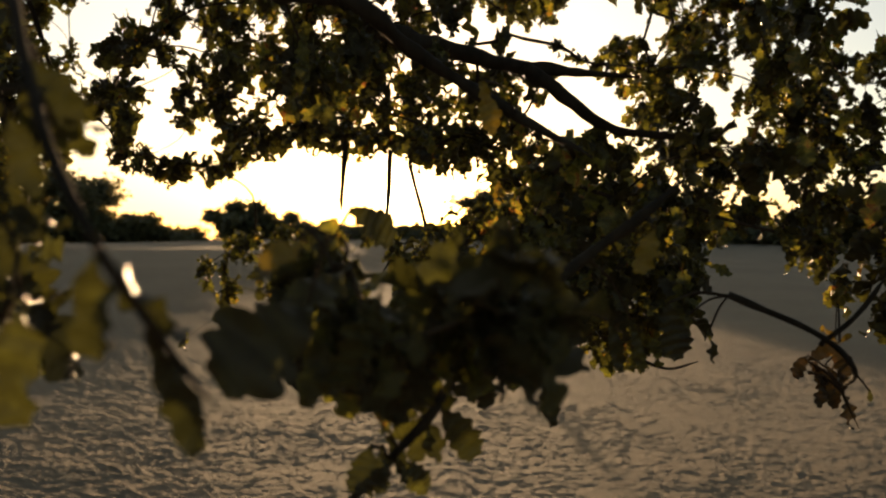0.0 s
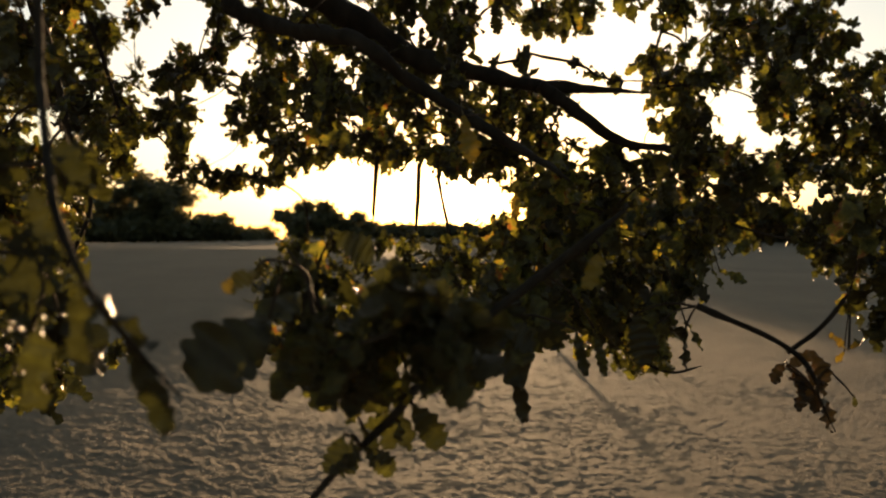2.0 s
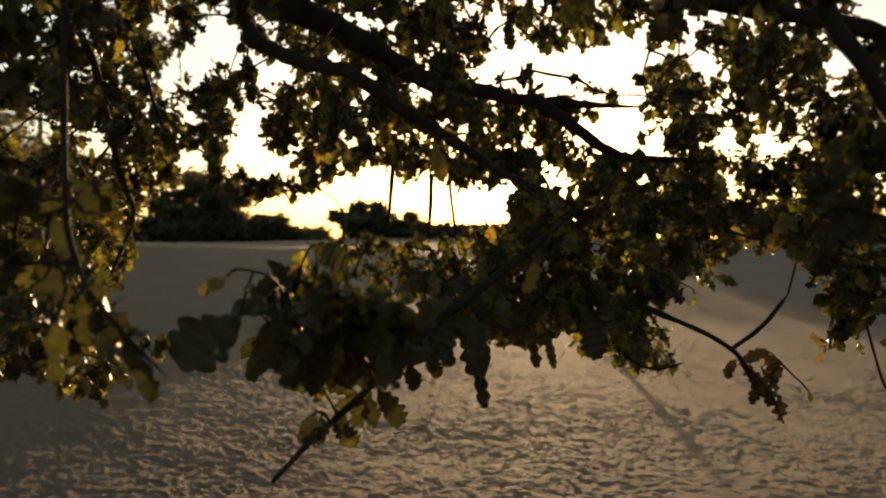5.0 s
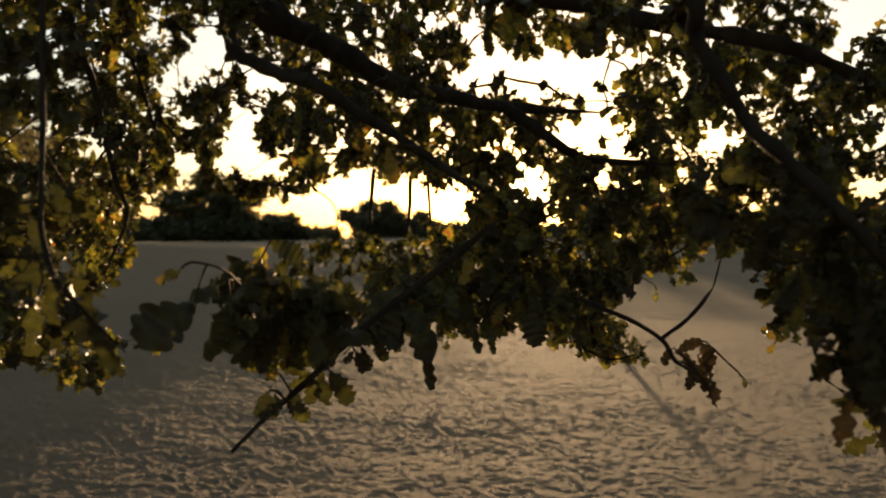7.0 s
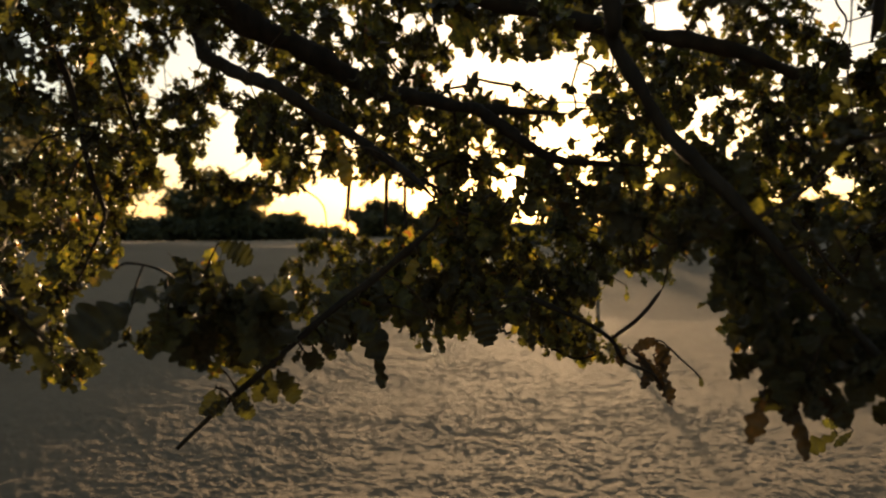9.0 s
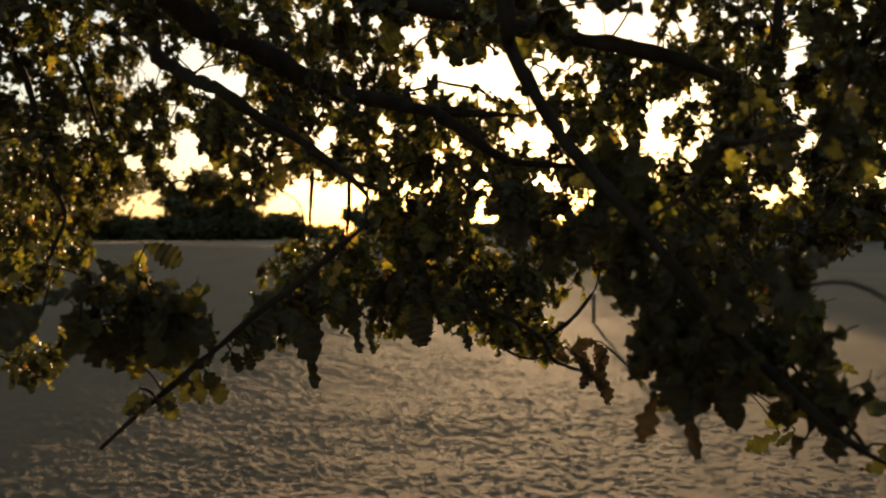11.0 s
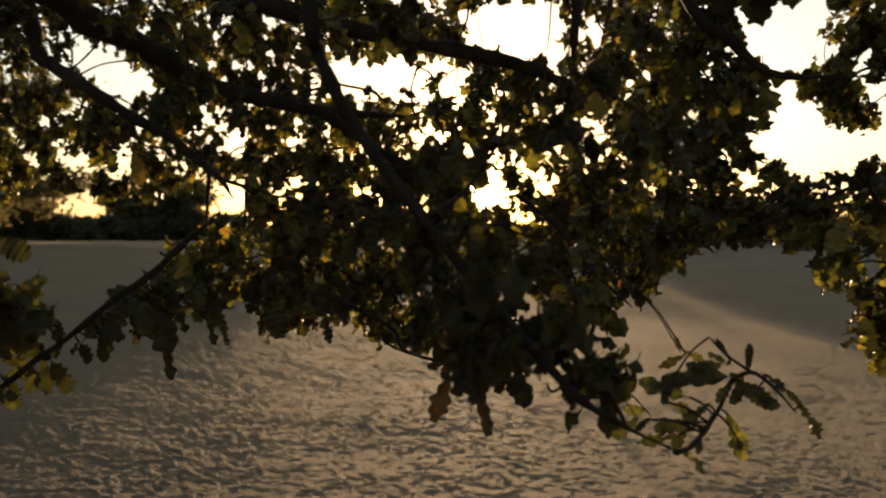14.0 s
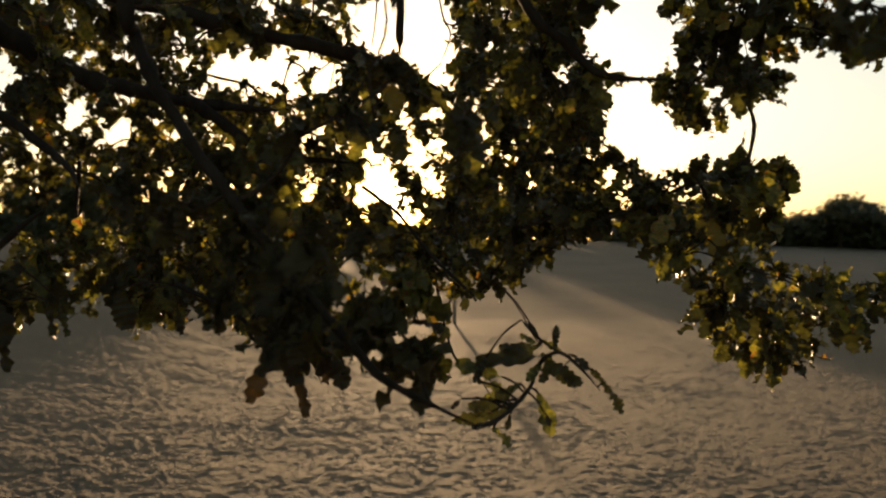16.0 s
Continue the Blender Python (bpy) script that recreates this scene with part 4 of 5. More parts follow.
BOUGHS.append([
    (0.879, 0.735, 2.436, 30), (0.894, 0.963, 2.406, 30), (0.90, 0.86, 2.37, 42), (0.915, 0.867, 2.438, 30),
    (0.916, 0.874, 2.346, 30), (0.916, 0.750, 2.378, 30), (0.92, 0.73, 2.49, 42), (0.93, 0.65, 2.41, 42),
    (0.95, 1.02, 2.41, 42), (0.993, 0.998, 2.365, 30), (1.004, 0.932, 2.270, 30), (1.007, 0.579, 2.369, 22),
    (1.008, 0.612, 2.377, 22), (1.01, 0.72, 2.49, 60), (1.010, 0.723, 2.490, 30), (1.023, 0.838, 2.440, 30),
    (1.028, 0.551, 2.384, 30), (1.028, 0.551, 2.384, 30), (1.034, 0.744, 2.440, 30), (1.05, 0.67, 2.48, 42),
    (1.052, 0.793, 2.457, 30), (1.08, 1.01, 2.42, 42), (1.085, 1.007, 2.422, 30), (1.116, 0.764, 2.416, 22),
])
BOUGHS.append([
    (0.979, 0.836, 2.006, 30), (0.992, 0.929, 2.014, 30), (1.00, 0.79, 2.05, 60), (1.03, 0.86, 2.00, 42),
    (1.029, 0.948, 2.178, 30), (1.045, 0.893, 2.074, 30), (1.05, 0.67, 2.08, 42), (1.065, 0.978, 2.138, 22),
    (1.065, 0.910, 2.266, 30), (1.067, 0.930, 2.249, 30), (1.073, 0.893, 1.989, 30), (1.095, 0.985, 2.111, 30),
    (1.138, 0.969, 1.995, 30), (1.14, 0.94, 2.06, 60), (1.148, 0.810, 2.085, 30), (1.17, 0.79, 2.08, 42),
    (1.166, 1.036, 2.097, 30), (1.224, 1.027, 2.018, 30),
])
BOUGHS.append([
    (0.120, 1.100, 2.449, 15), (0.107, 1.100, 2.437, 12), (0.195, 1.100, 2.432, 17), (0.229, 1.100, 2.410, 14),
    (0.290, 0.980, 2.400, 13), (0.298, 0.980, 2.365, 10), (0.293, 0.980, 2.314, 12), (0.073, 1.100, 2.431, 13),
    (0.335, 0.970, 2.414, 18), (0.302, 0.980, 2.443, 12), (0.129, 1.200, 2.531, 16), (0.255, 1.100, 2.402, 12),
])


def oak_leaf(rng, per_lobe=4, bent=1.0, deep=0.54):
    """A lobed leaf, one unit long from the stalk's end, folded along its rib, curled and waved."""
    lobes = rng.choice((4, 4, 5, 5, 6))
    fold, curl, bend = rng.uniform(0.1, 0.7) * bent, rng.uniform(-1.0, 0.6) * bent, rng.uniform(-0.35, 0.35) * bent
    rows = lobes * per_lobe + 1
    phase, wide = rng.uniform(0.22, 0.4), rng.uniform(0.23, 0.32)
    verts, faces = [], []
    sides = {-1: (phase, rng.uniform(0.85, 1.1)), 1: (phase + rng.uniform(-0.22, 0.22), rng.uniform(0.85, 1.1)), 0: (0, 1)}
    uneven = [rng.uniform(0.78, 1.12) for _ in range(2 * lobes + 4)]
    for i in range(rows + 1):
        s = i / rows
        body = wide * (math.sin(math.pi * (0.04 + 0.91 * s) ** 1.35) ** 0.7)
        ang = curl * s
        x0, z0 = (math.sin(ang) / curl, (1 - math.cos(ang)) / curl) if abs(curl) > 0.02 else (s, 0)
        y0 = bend * s * s * 0.5
        ripple, cup = 0.09 * math.sin(11 * s + phase * 20) * (0.4 + 0.6 * bent), 0.05 * math.sin(2 * math.pi * s * lobes + phase * 9)
        for side, f in ((-1, 1.0), (-1, 0.55), (0, 0), (1, 0.55), (1, 1.0)):
            shift, grow_by = sides[side]
            turn = s * lobes + shift
            wave = abs(math.sin(math.pi * turn)) ** 0.85 * uneven[int(turn) + (lobes + 2 if side > 0 else 0)]
            w = max(0.014, body * grow_by * (1.02 - deep + deep * wave))
            q = w * f
            verts.append((x0 + 0.12 * w * f, y0 + side * q * math.cos(fold), z0 + q * math.sin(fold) * (1.0 if f < 1 else 0.75) + ripple * f * side + cup * f))
    for i in range(rows):
        for k in range(4):
            a = i * 5 + k
            faces.append((a, a + 1, a + 6, a + 5))
    # the stalk
    b = len(verts)
    for x in (-0.16, 0.1):
        verts += [(x, -0.008, 0), (x, 0.008, 0), (x, 0, 0.014)]
    faces += [(b, b + 1, b + 4, b + 3), (b + 1, b + 2, b + 5, b + 4), (b + 2, b, b + 3, b + 5)]
    return np.array(verts), faces


LEAVES_BY_WIDTH = 0.0275
leaf_rng = random.Random(5)
LEAF_SHAPES = [oak_leaf(leaf_rng) for _ in range(14)]
SHAPES = len(LEAF_SHAPES)
PLAIN_SHAPES = [oak_leaf(leaf_rng, 2) for _ in range(4)]
FLAT_SHAPES = [oak_leaf(leaf_rng, 7, 0.75, 0.36) for _ in range(8)]
LEAF_MESHES = []
for lv, lf in [oak_leaf(leaf_rng, 7) for _ in range(SHAPES)]:
    me = bpy.data.meshes.new("leaf")
    me.from_pydata(lv.tolist(), [], lf)
    me.materials.append(LEAF)
    me.polygons.foreach_set("use_smooth", [True] * len(me.polygons))
    LEAF_MESHES.append(me)


def leaf_pose(at, way, rng, size):
    x = way.normalized()
    up = Vector((rng.gauss(0, 0.5), rng.gauss(0, 0.5), 1.0))
    y = up.cross(x)
    y = y.normalized() if y.length > 1e-3 else x.orthogonal().normalized()
    z = x.cross(y)
    m = Matrix((x, y, z)).transposed().to_4x4()
    return Matrix.Translation(at) @ m @ Matrix.Scale(size, 4)


class Crown:
    """Collects the many leaves that stay joined."""

    def __init__(self):
        self.verts, self.faces, self.count = [], [], 0

    def add(self, shape, m):
        v, f = LEAF_SHAPES[shape] if shape < SHAPES else PLAIN_SHAPES[shape - SHAPES]
        r = np.array(m)
        self.verts.append(v @ r[:3, :3].T + r[:3, 3] - np.array(OAK_AT))
        self.faces += [tuple(q + self.count for q in face) for face in f]
        self.count += len(v)


def grow(sprays, joints):
    """Twigs from the nearest limb or twig to each shoot, the nearest shoots first."""
    nodes = [Vector(j) for j in joints]
    roots = len(nodes)
    coords = np.array([tuple(p) for p in nodes])
    todo = np.array(sprays)
    parent = [-1] * roots
    best = np.full(len(todo), 1e9)
    frm = np.zeros(len(todo), int)
    for q, p in enumerate(coords):
        d = np.linalg.norm(todo - p, axis=1)
        better = d < best
        best[better], frm[better] = d[better], q
    open_ = np.ones(len(todo), bool)
    order = {}
    while open_.any():
        k = int(np.argmin(np.where(open_, best, 1e9)))
        open_[k] = False
        idx = len(nodes)
        nodes.append(Vector(todo[k]))
        parent.append(int(frm[k]))
        order[k] = idx
        d = np.linalg.norm(todo - todo[k], axis=1) * 1.15
        better = open_ & (d < best)
        best[better], frm[better] = d[better], idx
    load = [1] * len(nodes)
    for i in range(len(nodes) - 1, roots - 1, -1):
        if parent[i] >= roots:
            load[parent[i]] += load[i]
    return nodes, parent, load, roots, order


# sprigs whose leaves can be told apart: each leaf's stalk end, its tip and how broad it is
DROOPING_SPRIG = [
    ((0.001, 0.318, 2.130), (-0.021, 0.290, 2.105), 1.25),
    ((-0.012, 0.295, 2.113), (-0.033, 0.263, 2.087), 1.5),
    ((-0.008, 0.340, 2.112), (-0.018, 0.330, 2.067), 0.9),
    ((-0.023, 0.400, 2.117), (-0.014, 0.390, 2.058), 1.1),
    ((-0.012, 0.420, 2.096), (-0.012, 0.410, 2.055), 0.9),
    ((-0.013, 0.430, 2.159), (0.011, 0.450, 2.142), 1.3),
    ((-0.029, 0.380, 2.147), (-0.017, 0.400, 2.129), 1.1),
    ((0.002, 0.400, 2.052), (-0.014, 0.390, 2.051), 0.7),
    ((0.003, 0.395, 2.034), (-0.003, 0.390, 2.010), 1.4),
    ((0.008, 0.395, 2.034), (0.011, 0.390, 2.011), 0.7),
    ((0.027, 0.446, 2.046), (0.040, 0.440, 2.013), 0.7),
    ((0.016, 0.450, 2.091), (0.045, 0.450, 2.076), 0.8),
]
HANGING_LEAVES = [
    ((0.045, 0.490, 2.060), (0.088, 0.500, 2.113), 1.2),
    ((0.052, 0.500, 2.057), (0.059, 0.500, 2.034), 1.1),
    ((0.075, 0.520, 2.094), (0.088, 0.520, 2.052), 0.5),
    ((0.094, 0.525, 2.097), (0.116, 0.530, 2.041), 1.0),
    ((0.108, 0.530, 2.058), (0.117, 0.530, 2.013), 0.8),
    ((0.049, 0.510, 2.086), (0.067, 0.510, 2.059), 0.9),
    ((0.155, 0.530, 2.087), (0.164, 0.530, 2.051), 0.8),
    ((0.169, 0.526, 2.088), (0.178, 0.526, 2.051), 0.45),
    ((0.208, 0.575, 2.096), (0.217, 0.575, 2.053), 1.2),
    ((0.226, 0.580, 2.087), (0.221, 0.580, 2.061), 0.8),
    ((0.256, 0.620, 2.072), (0.260, 0.620, 2.042), 0.8),
    ((0.287, 0.750, 2.073), (0.304, 0.750, 2.042), 0.7),
]
TWIG_LEAVES = [
    ((0.015, 0.400, 2.025), (-0.002, 0.400, 2.008), 1.68),
    ((0.015, 0.400, 2.025), (0.033, 0.406, 2.007), 1.20),
    ((0.009, 0.420, 2.032), (0.028, 0.430, 2.039), 1.12),
    ((0.009, 0.420, 2.032), (0.019, 0.426, 2.013), 1.20),
    ((0.028, 0.430, 2.041), (-0.001, 0.430, 2.046), 1.12),
    ((0.028, 0.430, 2.041), (0.028, 0.436, 2.015), 1.20),
    ((0.039, 0.440, 2.045), (0.006, 0.440, 2.066), 1.26),
    ((0.039, 0.440, 2.045), (0.060, 0.446, 2.016), 1.20),
    ((0.044, 0.450, 2.055), (0.038, 0.450, 2.076), 1.12),
    ((0.044, 0.450, 2.055), (0.031, 0.456, 2.045), 1.20),
    ((0.059, 0.455, 2.060), (0.071, 0.460, 2.043), 1.54),
    ((0.059, 0.455, 2.060), (0.049, 0.461, 2.046), 1.20),
    ((0.076, 0.460, 2.071), (0.098, 0.470, 2.065), 1.26),
    ((0.076, 0.460, 2.071), (0.085, 0.466, 2.050), 1.20),
    ((0.079, 0.465, 2.081), (0.065, 0.460, 2.065), 1.40),
    ((0.079, 0.465, 2.081), (0.070, 0.471, 2.065), 1.20),
    ((0.097, 0.470, 2.098), (0.083, 0.470, 2.070), 1.54),
    ((0.097, 0.470, 2.098), (0.123, 0.476, 2.082), 1.20),
    ((0.101, 0.480, 2.103), (0.122, 0.480, 2.070), 1.26),
    ((0.101, 0.480, 2.103), (0.079, 0.486, 2.082), 1.20),
]
DRY_SPRIG = [
    ((0.368, 0.690, 2.036), (0.394, 0.690, 2.054), 0.9),
    ((0.380, 0.700, 2.030), (0.400, 0.700, 2.005), 1.1),
    ((0.396, 0.700, 2.049), (0.414, 0.700, 2.023), 1.1),
    ((0.403, 0.700, 2.026), (0.416, 0.700, 1.973), 0.55),
    ((0.364, 0.680, 2.043), (0.351, 0.680, 2.024), 1.2),
    ((0.388, 0.700, 2.019), (0.386, 0.700, 1.992), 0.9),
    ((0.375, 0.700, 2.025), (0.392, 0.700, 2.015), 1.4),
    ((0.399, 0.710, 2.017), (0.408, 0.710, 1.990), 0.9),
    ((0.372, 0.700, 2.036), (0.386, 0.700, 2.025), 1.3),
    ((0.395, 0.710, 2.030), (0.406, 0.710, 2.014), 1.2),
]
TINY_SPRIG = [
    ((0.552, 0.990, 2.015), (0.529, 0.990, 2.037), 1.0),
    ((0.554, 0.990, 2.017), (0.568, 0.990, 2.028), 1.0),
    ((0.547, 0.990, 2.013), (0.538, 0.990, 1.998), 1.0),
]
PALE_SPRIG = [
    ((0.374, 1.090, 2.125), (0.346, 1.090, 2.104), 1.0),
    ((0.410, 1.090, 2.118), (0.448, 1.090, 2.098), 0.8),
    ((0.429, 1.090, 2.139), (0.450, 1.090, 2.165), 0.9),
    ((0.382, 1.080, 2.092), (0.384, 1.080, 2.064), 0.6),
    ((0.397, 1.100, 2.125), (0.374, 1.100, 2.143), 0.8),
    ((0.401, 1.090, 2.116), (0.415, 1.090, 2.088), 0.7),
]
BROWN_SPRIG = [
    ((0.432, 0.320, 2.065), (0.422, 0.315, 2.031), 1.2),
    ((0.451, 0.330, 2.060), (0.464, 0.330, 2.019), 0.45),
    ((0.446, 0.330, 2.064), (0.453, 0.330, 2.042), 0.9),
    ((0.470, 0.340, 2.063), (0.490, 0.340, 2.039), 0.9),
    ((0.438, 0.330, 2.067), (0.460, 0.340, 2.075), 0.8),
    ((0.475, 0.350, 2.070), (0.469, 0.350, 2.045), 0.8),
]
BRIGHT_SPRIG = [
    ((0.611, 0.370, 2.044), (0.572, 0.360, 2.055), 1.0),
    ((0.591, 0.365, 2.041), (0.615, 0.365, 2.033), 0.8),
    ((0.643, 0.370, 2.056), (0.629, 0.365, 2.043), 0.9),
    ((0.640, 0.370, 2.031), (0.654, 0.370, 1.999), 0.8),
    ((0.602, 0.340, 2.010), (0.618, 0.340, 1.997), 0.9),
    ((0.640, 0.370, 2.070), (0.624, 0.370, 2.077), 0.7),
    ((0.656, 0.375, 2.049), (0.641, 0.375, 2.061), 0.8),
]
CURLED_SPRIG = [
    ((0.643, 0.360, 2.063), (0.589, 0.355, 2.057), 0.5),
    ((0.597, 0.355, 2.062), (0.588, 0.350, 2.042), 0.6),
    ((0.643, 0.360, 2.060), (0.668, 0.355, 2.041), 0.9),
    ((0.656, 0.360, 2.050), (0.671, 0.355, 2.040), 1.2),
    ((0.614, 0.360, 2.027), (0.584, 0.360, 2.019), 0.8),
    ((0.608, 0.360, 2.022), (0.597, 0.360, 2.007), 1.0),
    ((0.600, 0.355, 2.018), (0.570, 0.355, 2.013), 0.6),
    ((0.624, 0.365, 2.040), (0.604, 0.360, 2.025), 0.9),
    ((0.651, 0.360, 2.066), (0.652, 0.360, 2.087), 0.6),
    ((0.640, 0.370, 2.073), (0.631, 0.370, 2.089), 0.5),
    ((0.638, 0.370, 2.069), (0.607, 0.365, 2.066), 0.6),
    ((0.677, 0.365, 2.056), (0.693, 0.368, 2.039), 0.5),
    ((0.691, 0.368, 2.041), (0.710, 0.375, 2.015), 0.6),
    ((0.664, 0.365, 2.064), (0.680, 0.365, 2.052), 0.7),
    ((0.649, 0.365, 2.061), (0.644, 0.365, 2.040), 0.9),
    ((0.616, 0.350, 2.019), (0.613, 0.350, 2.006), 0.8),
]
WITHERED_BITS = [
    ((0.600, 0.355, 2.028), (0.588, 0.355, 2.030), 0.7),
    ((0.578, 0.355, 2.029), (0.570, 0.355, 2.021), 0.8),
    ((0.645, 0.368, 2.016), (0.650, 0.368, 2.006), 0.9),
]
SMALL_LEAVES = [
    ((0.636, 0.840, 1.919), (0.594, 0.840, 1.893), 1.0),
    ((0.648, 0.840, 1.932), (0.617, 0.840, 1.933), 1.0),
    ((0.655, 0.840, 1.924), (0.633, 0.840, 1.902), 0.9),
    ((0.696, 0.820, 2.014), (0.661, 0.820, 1.995), 0.9),
    ((0.692, 0.820, 2.019), (0.722, 0.820, 2.003), 0.9),
    ((0.689, 0.820, 2.016), (0.683, 0.820, 2.036), 0.8),
    ((0.479, 0.338, 2.069), (0.490, 0.338, 2.039), 1.0),
    ((0.532, 0.410, 2.108), (0.570, 0.410, 2.090), 1.0),
    ((0.539, 0.450, 2.080), (0.566, 0.450, 2.070), 0.9),
]
HIGH_LEAVES = [
    ((0.513, 0.121, 2.136), (0.516, 0.121, 2.120), 0.8),
    ((0.830, 0.240, 2.297), (0.803, 0.240, 2.273), 1.1),
    ((0.835, 0.240, 2.292), (0.831, 0.240, 2.267), 1.1),
    ((0.827, 0.245, 2.297), (0.819, 0.245, 2.266), 0.9),
]
SIDE_LEAVES = [
    ((-0.045, 0.190, 2.136), (-0.052, 0.205, 2.107), 1.2),
    ((-0.096, 0.250, 2.198), (-0.076, 0.250, 2.178), 0.9),
    ((-0.042, 0.200, 2.130), (-0.041, 0.235, 2.107), 0.8),
    ((-0.042, 0.215, 2.113), (-0.033, 0.240, 2.074), 0.5),
    ((-0.079, 0.220, 2.123), (-0.082, 0.220, 2.084), 0.9),
    ((-0.085, 0.220, 2.175), (-0.076, 0.220, 2.151), 1.0),
    ((-0.082, 0.240, 2.177), (-0.070, 0.250, 2.174), 0.9),
    ((-0.459, 0.830, 1.990), (-0.420, 0.830, 1.953), 0.6),
    ((-0.484, 0.830, 1.961), (-0.458, 0.830, 1.924), 0.7),
    ((-0.498, 0.830, 1.968), (-0.473, 0.830, 1.931), 0.8),
]
YELLOW_TIP = [
    ((-0.010, 0.276, 2.140), (-0.022, 0.263, 2.131), 1.3),
    ((0.065, 0.542, 2.256), (0.072, 0.545, 2.218), 0.9),
    ((-0.379, 0.597, 2.398), (-0.362, 0.610, 2.352), 0.9),
    ((0.526, 0.25, 2.262), (0.530, 0.252, 2.232), 1.1),
    ((0.874, 0.66, 2.185), (0.885, 0.65, 2.140), 1.0),
    ((0.107, 1.014, 2.228), (0.110, 1.010, 2.19), 0.9),
    ((0.166, 0.459, 2.150), (0.160, 0.455, 2.122), 1.0),
]
NEAR_LEAVES = [
    ((0.434, 0.400, 2.120), (0.435, 0.393, 2.087), 1.2),
    ((0.431, 0.310, 2.126), (0.441, 0.305, 2.097), 1.2),
    ((0.445, 0.330, 2.085), (0.432, 0.330, 2.077), 1.0),
    ((0.452, 0.739, 2.003), (0.455, 0.739, 1.990), 0.8),
]
SPRIGS = [
    (NEAR_LEAVES, LEAF, ""),
    (DROOPING_SPRIG, LEAF, ""), (HANGING_LEAVES, LEAF, ""), (TINY_SPRIG, YELLOW_LEAF, "small yellow-green leaf"),
    (PALE_SPRIG, PALE_LEAF, "pale green leaf with the light behind it"), (BRIGHT_SPRIG, PALE_LEAF, "bright green leaf with the light behind it"),
    (CURLED_SPRIG, LEAF, "dark curled leaf with green edges"), (WITHERED_BITS, BROWN_LEAF, "dry curled brown leaf"), (SMALL_LEAVES, LEAF, ""), (TWIG_LEAVES, LEAF, ""), (HIGH_LEAVES, LEAF, ""), (SIDE_LEAVES, LEAF, ""), (BROWN_SPRIG, BROWN_LEAF, "leaf with a brown withered patch"),
    (DRY_SPRIG, BROWN_LEAF, "dry curled brown leaf"), (YELLOW_TIP, YELLOW_LEAF, "yellow and brown turning leaf"),
]
shoot_rng = random.Random(11)
TUFTS = [(p, k) for k, bough in enumerate(BOUGHS) for p in bough]
OVERHEAD = []
while len(OVERHEAD) < 300:
    d = Vector((shoot_rng.gauss(0, 1), shoot_rng.gauss(0, 1), shoot_rng.gauss(0, 1))).normalized() * shoot_rng.uniform(0.45, 1.0)
    p = Vector((-1.7 + 2.5 * d.x, 0.0 + 2.1 * d.y, 4.35 + 1.35 * d.z))
    if p.z > 2.75 + 0.4 * max(0, p.y):
        OVERHEAD.append(tuple(p))
nodes, parent, load, roots, order = grow([p[:3] for p, _ in TUFTS] + OVERHEAD, JOINTS)
twig_work = [([], []) for _ in range(len(BOUGHS) + 1)]
bough_of = {order[q]: TUFTS[q][1] if q < len(TUFTS) else len(BOUGHS) for q in order}
for i in range(roots, len(nodes)):
    a, b = nodes[parent[i]], nodes[i]
    gap = (b - a).length
    mid = (a + b) / 2 + Vector((shoot_rng.gauss(0, 0.08), shoot_rng.gauss(0, 0.08), shoot_rng.gauss(0.04, 0.06))) * gap
    line = smooth_line([a, mid, b], 4)
    r0, r1 = min(0.0026, 0.0007 * (1 + load[i]) ** 0.4), min(0.0024, 0.0007 * load[i] ** 0.4)
    tube(line, [r0 + (r1 - r0) * q / (len(line) - 1) for q in range(len(line))], 5, *twig_work[bough_of[i]], 0.5, i)


def any_way(rng):
    return Vector((rng.gauss(0, 1), rng.gauss(0, 1), rng.gauss(0, 1))).normalized()


leaf_list = []
for k, (tuft, b) in enumerate(TUFTS):
    i = order[k]
    at, spread = nodes[i], tuft[3] / 1000
    along = (at - nodes[parent[i]]).normalized()
    for q in range(round(LEAVES_BY_WIDTH * (spread * 1000) ** 1.75)):
        size = shoot_rng.uniform(0.030, 0.056) * min(1.0, 0.62 + spread * 11)
        out = any_way(shoot_rng)
        middle = at + out * max(0.006, 1.1 * spread - 0.25 * size) * shoot_rng.random() ** 0.45
        way = (out * 0.6 + along * 0.3 + Vector((shoot_rng.gauss(0, 0.35), shoot_rng.gauss(0, 0.35), -0.6 + shoot_rng.gauss(0, 0.45)))).normalized()
        base = middle - way * size * 0.5
        tube([at, (at + base) / 2 + Vector((0, 0, 0.004)), base], [0.0007, 0.0006, 0.0005], 3, *twig_work[b])
        leaf_list.append((at.y, shoot_rng.randrange(SHAPES), leaf_pose(base, way, shoot_rng, size), b))
for k in range(len(TUFTS), len(TUFTS) + len(OVERHEAD)):
    at = nodes[order[k]]
    for q in range(14):
        out = any_way(shoot_rng)
        way = out * 0.8 + Vector((shoot_rng.gauss(0, 0.3), shoot_rng.gauss(0, 0.3), -0.65 + shoot_rng.gauss(0, 0.4)))
        leaf_list.append((9.0, SHAPES + q % len(PLAIN_SHAPES), leaf_pose(at + out * 0.14, way, shoot_rng, shoot_rng.uniform(0.05, 0.09)), len(BOUGHS)))

single = 0
crowns = [Crown() for _ in range(len(BOUGHS) + 1)]
leaf_list.sort(key=lambda e: e[0])
for depth, shape, m, b in leaf_list:
    if single < 300:
        ob = new("leaf", LEAF_MESHES[shape])
        ob.parent = oak
        ob.matrix_basis = Matrix.Translation(-OAK_AT) @ m
        single += 1
    else:
        crowns[b].add(shape, m)
